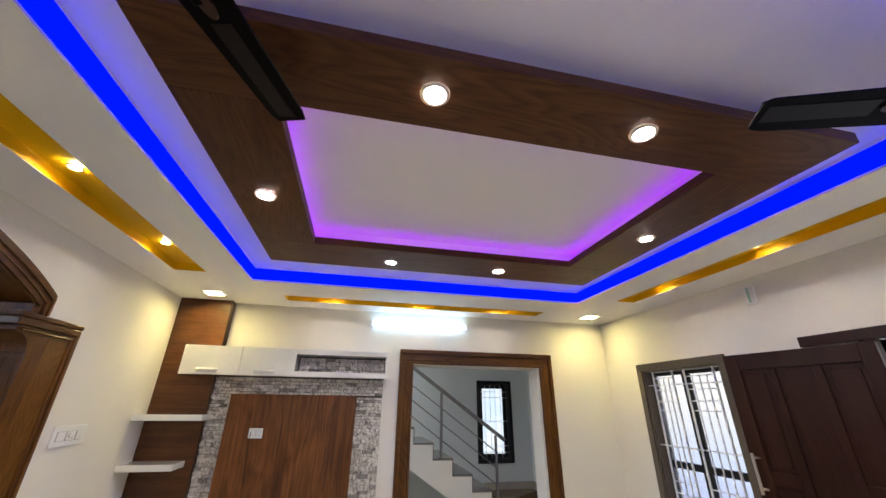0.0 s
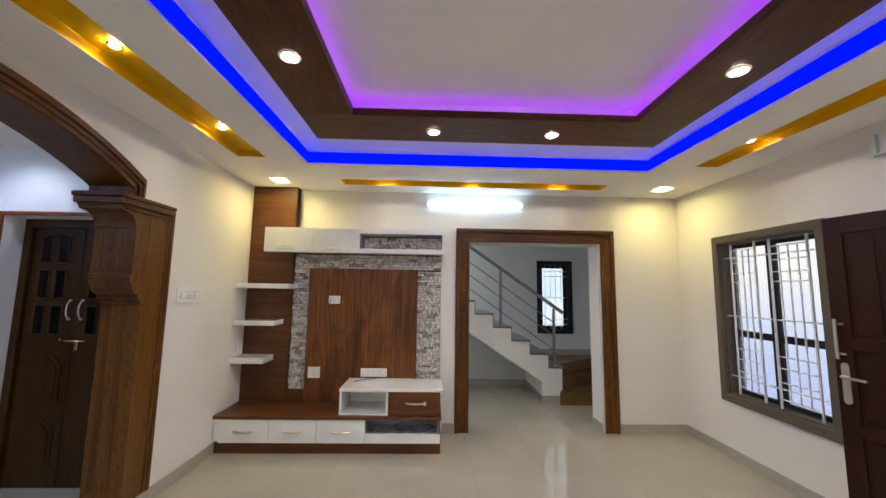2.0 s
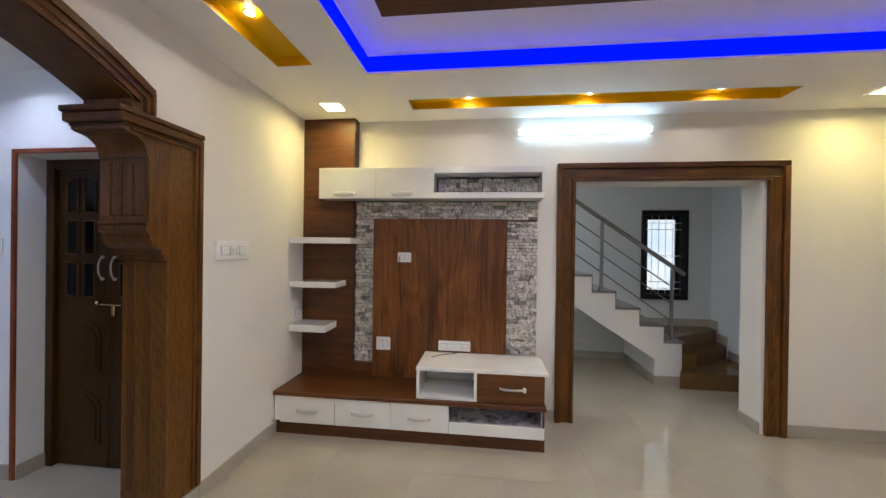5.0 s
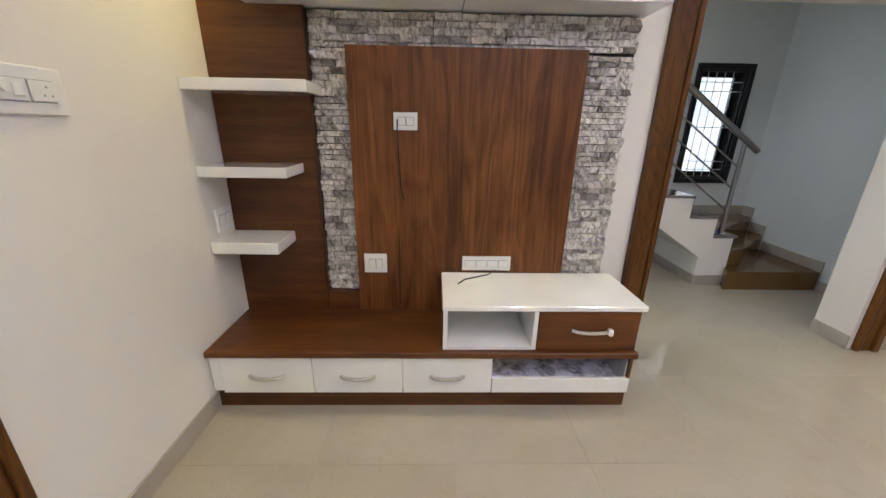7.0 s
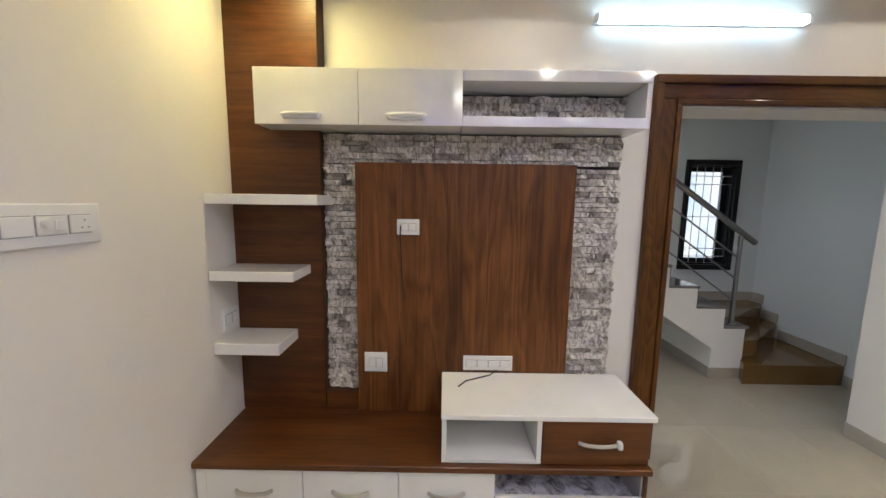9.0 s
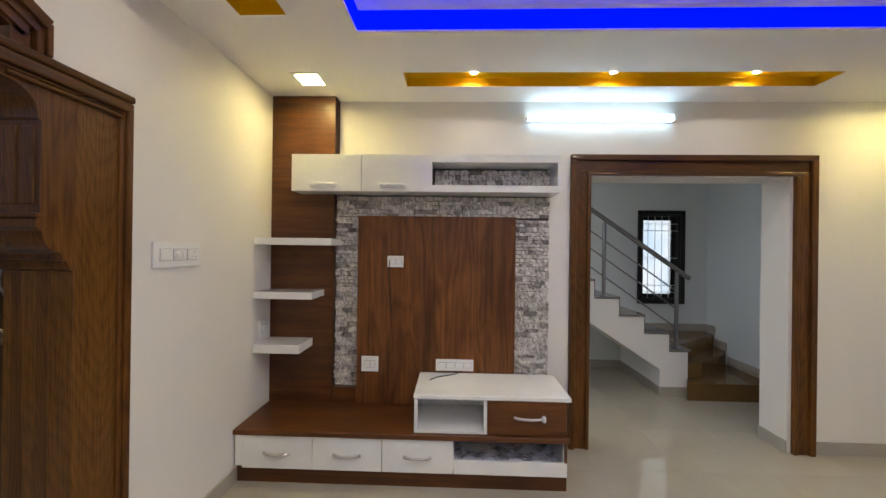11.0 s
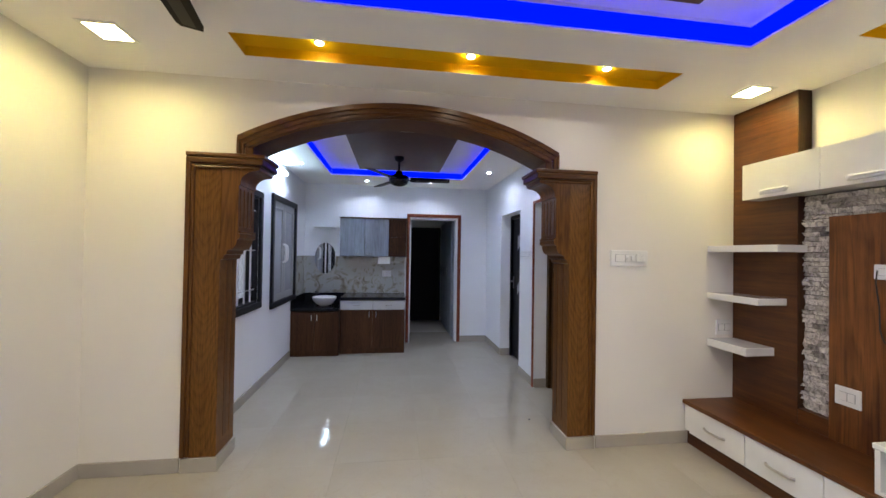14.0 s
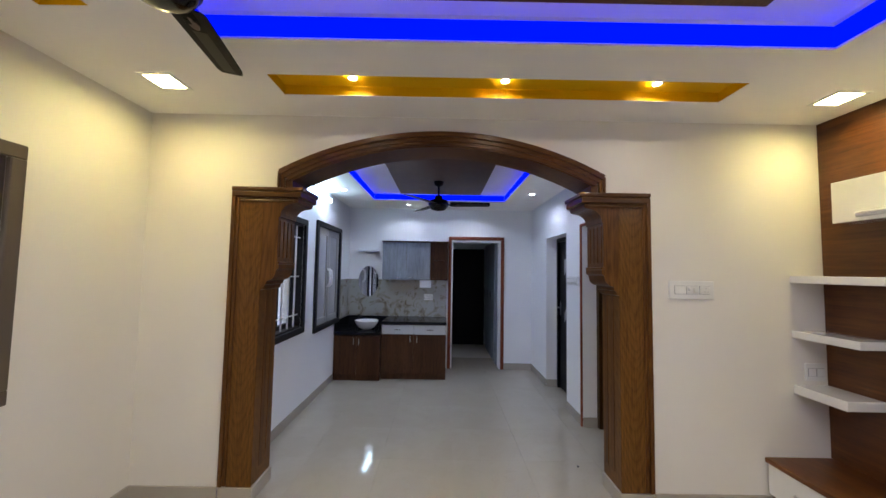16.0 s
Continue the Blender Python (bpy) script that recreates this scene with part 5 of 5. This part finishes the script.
# ---- hall counter ----
CTZ = 0.765
sc1 = thing("basin_cabinet", (-4.83, 0.58, 0), "dark brown basin cabinet with two doors", "cabinet")
pbox("body", (HX + 0.001, -4.475, HS + 0.002, 0.915, FZ, 0.58), WOOD_KITCHEN, sc1, bev=0.002)
for a, b, h in ((HS + 0.006, 0.58, 0.545), (0.584, 0.913, 0.62)):
    dr = pbox("door", (-4.474, -4.456, a, b, 0.02, 0.565), WOOD_KITCHEN, sc1, bev=0.002)
    tube("handle", (-4.442, h, 0.445), (-4.442, h, 0.535), 0.008, CHROME, dr, 8, label="chrome bar handle")
sc2 = thing("base_cabinet", (-4.89, 1.38, 0), "dark brown base cabinet with pale drawers", "cabinet")
pbox("body", (HX + 0.001, -4.575, 0.917, 1.86, FZ, 0.725), WOOD_KITCHEN, sc2, bev=0.002)
for a, b, h in ((0.92, 1.387, 1.34), (1.391, 1.858, 1.44)):
    dr = pbox("door", (-4.574, -4.556, a, b, 0.02, 0.575), WOOD_KITCHEN, sc2, bev=0.002)
    tube("handle", (-4.542, h, 0.47), (-4.542, h, 0.56), 0.008, CHROME, dr, 8, label="chrome bar handle")
    dw = pbox("drawer", (-4.574, -4.556, a, b, 0.582, 0.715), PALECAB, sc2, bev=0.002, label="pale grey drawer front")
    tube("handle", (-4.542, (a + b) / 2 - 0.05, 0.65), (-4.542, (a + b) / 2 + 0.05, 0.65), 0.006, CHROME, dw, 8)
bm = bmesh.new()
add_box(bm, HX + 0.002, -4.54, 0.917, 1.868, 0.7255, CTZ, bev=0.004)
tagged(part("worktop", bm, GRANITE_BLACK), "black granite worktop over the hall cabinets", "worktop")
BTZ = 0.62
low = thing("worktop", (-4.8, 0.58, BTZ), "lower black granite basin top with upstand", "worktop")
pbox("slab", (HX + 0.002, -4.44, HS + 0.003, 0.916, 0.5805, BTZ), GRANITE_BLACK, low, bev=0.004)
pbox("upstand", (HX + 0.002, HX + 0.02, HS + 0.022, 0.915, BTZ + 0.0005, CTZ), GRANITE_BLACK, low, bev=0.002)
pbox("upstand", (HX + 0.002, -4.45, HS + 0.003, HS + 0.0215, BTZ + 0.0005, CTZ), GRANITE_BLACK, low, bev=0.002)
pbox("end_panel", (HX + 0.021, -4.545, 0.899, 0.915, BTZ + 0.0005, 0.724), GRANITE_BLACK, low, bev=0.002)
bs = thing("wash_basin", (-4.72, 0.665, BTZ), "white ceramic bowl basin on the black worktop", "basin")
lathe("bowl", [(0.0, BTZ + 0.001), (0.07, BTZ + 0.001), (0.12, BTZ + 0.035), (0.168, BTZ + 0.10), (0.178, BTZ + 0.135), (0.170, BTZ + 0.136), (0.158, BTZ + 0.10), (0.10, BTZ + 0.03), (0.0, BTZ + 0.015)], -4.72, 0.665, CERAMIC, bs, 32)
tp = thing("tap", (-5.04, 0.55, BTZ), "black upright basin tap on the worktop", "tap")
tube("stem", (-4.94, 0.50, BTZ), (-4.94, 0.50, BTZ + 0.2), 0.014, DARKFRAME, tp)
tube("spout", (-4.94, 0.50, BTZ + 0.19), (-4.82, 0.57, BTZ + 0.17), 0.011, DARKFRAME, tp)
note(slab("backsplash", "x", HX, HX + 0.006, HS + 0.002, 1.868, CTZ + 0.001, 1.36, [], backsplash_material()), "floral beige tile backsplash above the worktop", "backsplash")
note(slab("backsplash_side", "y", HS, HS + 0.006, HX + 0.008, -4.73, CTZ + 0.001, 1.36, [], bpy.data.materials["floral_backsplash_tile"]), "floral beige tile backsplash beside the window", "backsplash")
mr = thing("wall_mirror", (HX, 0.58, 1.33), "oval frameless mirror above the basin", "mirror")
bm = bmesh.new()
add_prism(bm, [(0.58 + 0.165 * math.cos(2 * math.pi * i / 40), 1.325 + 0.25 * math.sin(2 * math.pi * i / 40)) for i in range(40)], "x", HX + 0.0065, HX + 0.018)
part("glass", bm, MIRROR, mr)
gs = pbox("glass_shelf", (HX, HX + 0.11, 0.42, 0.735, 1.815, 1.83), WHITE_PLASTIC, None, bev=0.003)
tagged(gs, "narrow pale shelf above the oval mirror", "shelf")
wc = thing("kitchen_cabinet", (-5.04, 1.36, 1.36), "grey wall cabinet with two doors and dark end", "cabinet")
pbox("body", (HX, -4.91, 0.848, 1.88, 1.365, 1.955), WOOD_KITCHEN, wc)
pbox("cornice", (HX, -4.88, 0.84, 1.885, 1.9555, 1.975), WOOD_KITCHEN, wc)
for a, b, h in ((0.85, 1.222, 1.1), (1.226, 1.598, 1.3)):
    dr = pbox("door", (-4.909, -4.89, a, b, 1.368, 1.952), GREYCAB, wc, bev=0.002, label="pale grey laminate door")
    tube("handle", (-4.878, h - 0.04, 1.40), (-4.878, h + 0.04, 1.40), 0.006, CHROME, dr, 8)
for k in range(2):
    pbox("open_shelf", (-4.909, -4.89, 1.60, 1.879, 1.38 + 0.29 * k, 1.40 + 0.29 * k), WOOD_KITCHEN, wc, bev=0.001)
pk = pbox("paper_notice", (-4.897, -4.894, 1.44, 1.62, 1.25, 1.3648), WHITE_PLASTIC, None, bev=0)
tagged(pk, "small white sheet hanging under the wall cabinet", "paper")
plate("x", HX + 0.006, 1, 1.50, 1.64, 1.03, 1.13, ((0.1, 0.45), (0.55, 0.9)), "white socket plate on the floral backsplash")

# small holder on the east wall
bx_ = thing("sensor_box", (XE, 2.575, 2.5), "small white wall box with a green strip", "wall box")
pbox("case", (XE - 0.035, XE, 2.545, 2.625, 2.40, 2.545), WHITE_PLASTIC, bx_, bev=0.004)
pbox("strip", (XE - 0.038, XE - 0.0355, 2.575, 2.595, 2.41, 2.535), plain("green_strip", (0.30, 0.52, 0.42), 0.4), bx_, bev=0)

# specks of debris on the floor
for x, y in ((-2.27, 2.925), (-1.36, 0.17)):
    bm = bmesh.new()
    bmesh.ops.create_icosphere(bm, subdivisions=1, radius=0.011)
    for v in bm.verts:
        v.co = Vector((v.co.x * 1.3 + x, v.co.y * 0.8 + y, v.co.z * 0.5 + FZ + 0.0055))
    tagged(part("debris", bm, BLACK), "small dark crumb lying on the tiles", "debris")

# ---- stone cladding ----
note(slab("stone_cladding", "y", 4.545, YN - 0.001, -1.279, 0.359, 0.40, 2.13, [], MORTAR), "grey split-face ledge stone cladding behind the tv unit", "stone cladding")
CLAD = bpy.data.objects["stone_cladding"]
rng = random.Random(4)


def stone_mesh(seed):
    r = random.Random(seed)
    bm = bmesh.new()
    add_box(bm, -0.5, 0.5, -0.5, 0.5, -0.5, 0.5)
    bmesh.ops.subdivide_edges(bm, edges=[e for e in bm.edges if abs(e.verts[0].co.x - e.verts[1].co.x) > 0.5], cuts=2)
    for v in bm.verts:
        if v.co.y < 0:
            v.co.y += r.uniform(-0.08, 0.5)
        v.co.x += r.uniform(-0.012, 0.012)
        v.co.z += r.uniform(-0.06, 0.06)
    me = mesh_from(bm, "stone")
    me.materials.append(STONE)
    return me


STONES = [stone_mesh(i) for i in range(12)]


def stone_rows(x0, x1, z0, z1):
    z = z0
    while z < z1 - 0.012:
        h = min(rng.choice((0.026, 0.03, 0.034, 0.04)), z1 - z)
        x = x0
        while x < x1 - 0.01:
            wd_ = min(rng.choice((0.035, 0.055, 0.075, 0.10, 0.14)) * rng.uniform(0.85, 1.15), x1 - x)
            if x1 - x - wd_ < 0.02:
                wd_ = x1 - x
            yield x + wd_ / 2, z + h / 2, wd_, h
            x += wd_
        z += h


for region in ((-1.278, -1.093, 0.402, 1.70), (0.097, 0.358, 0.50, 1.70)):
    for x, z, a, h in stone_rows(*region):
        ob = new("stone", STONES[rng.randrange(12)])
        ob.parent = CLAD
        ob.location = (x, 4.53, z)
        ob.scale = (a - 0.0038, rng.uniform(0.012, 0.08), h - 0.0042)
        ob.rotation_euler = (0, math.pi * rng.randrange(2) + rng.uniform(-0.012, 0.012), 0)
verts, faces = [], []
for region in ((-1.278, 0.358, 1.702, 1.865), (-0.52, 0.358, 1.918, 2.075)):
    for x, z, a, h in stone_rows(*region):
        me = STONES[rng.randrange(12)]
        dy = rng.uniform(0.012, 0.06)
        n0 = len(verts)
        verts += [(x + v.co.x * (a - 0.0038), 4.53 + v.co.y * dy, z + v.co.z * (h - 0.0042)) for v in me.vertices]
        faces += [[n0 + i for i in p.vertices] for p in me.polygons]
me = bpy.data.meshes.new("stones")
me.from_pydata(verts, [], faces)
me.materials.append(STONE)
ob = new("stones", me)
ob.parent = CLAD
ob["kind"] = "stuff"

# ---- floor tiles ----
for i in range(-12, 9):
    for j in range(-8, 6):
        x, y = TX + TS * (i + 0.5), TY + TS * (j + 0.5)
        inside = (XW - 0.5 < x < XE + 0.4 and YS - 0.4 < y < SY + 0.4) or (HX - 0.9 < x < XW + 0.3 and HS - 0.4 < y < HN + 0.4)
        if inside:
            ob = new("floor_tile", _tile_me)
            ob.parent = FLOOR
            ob.location = (x, y, FZ)
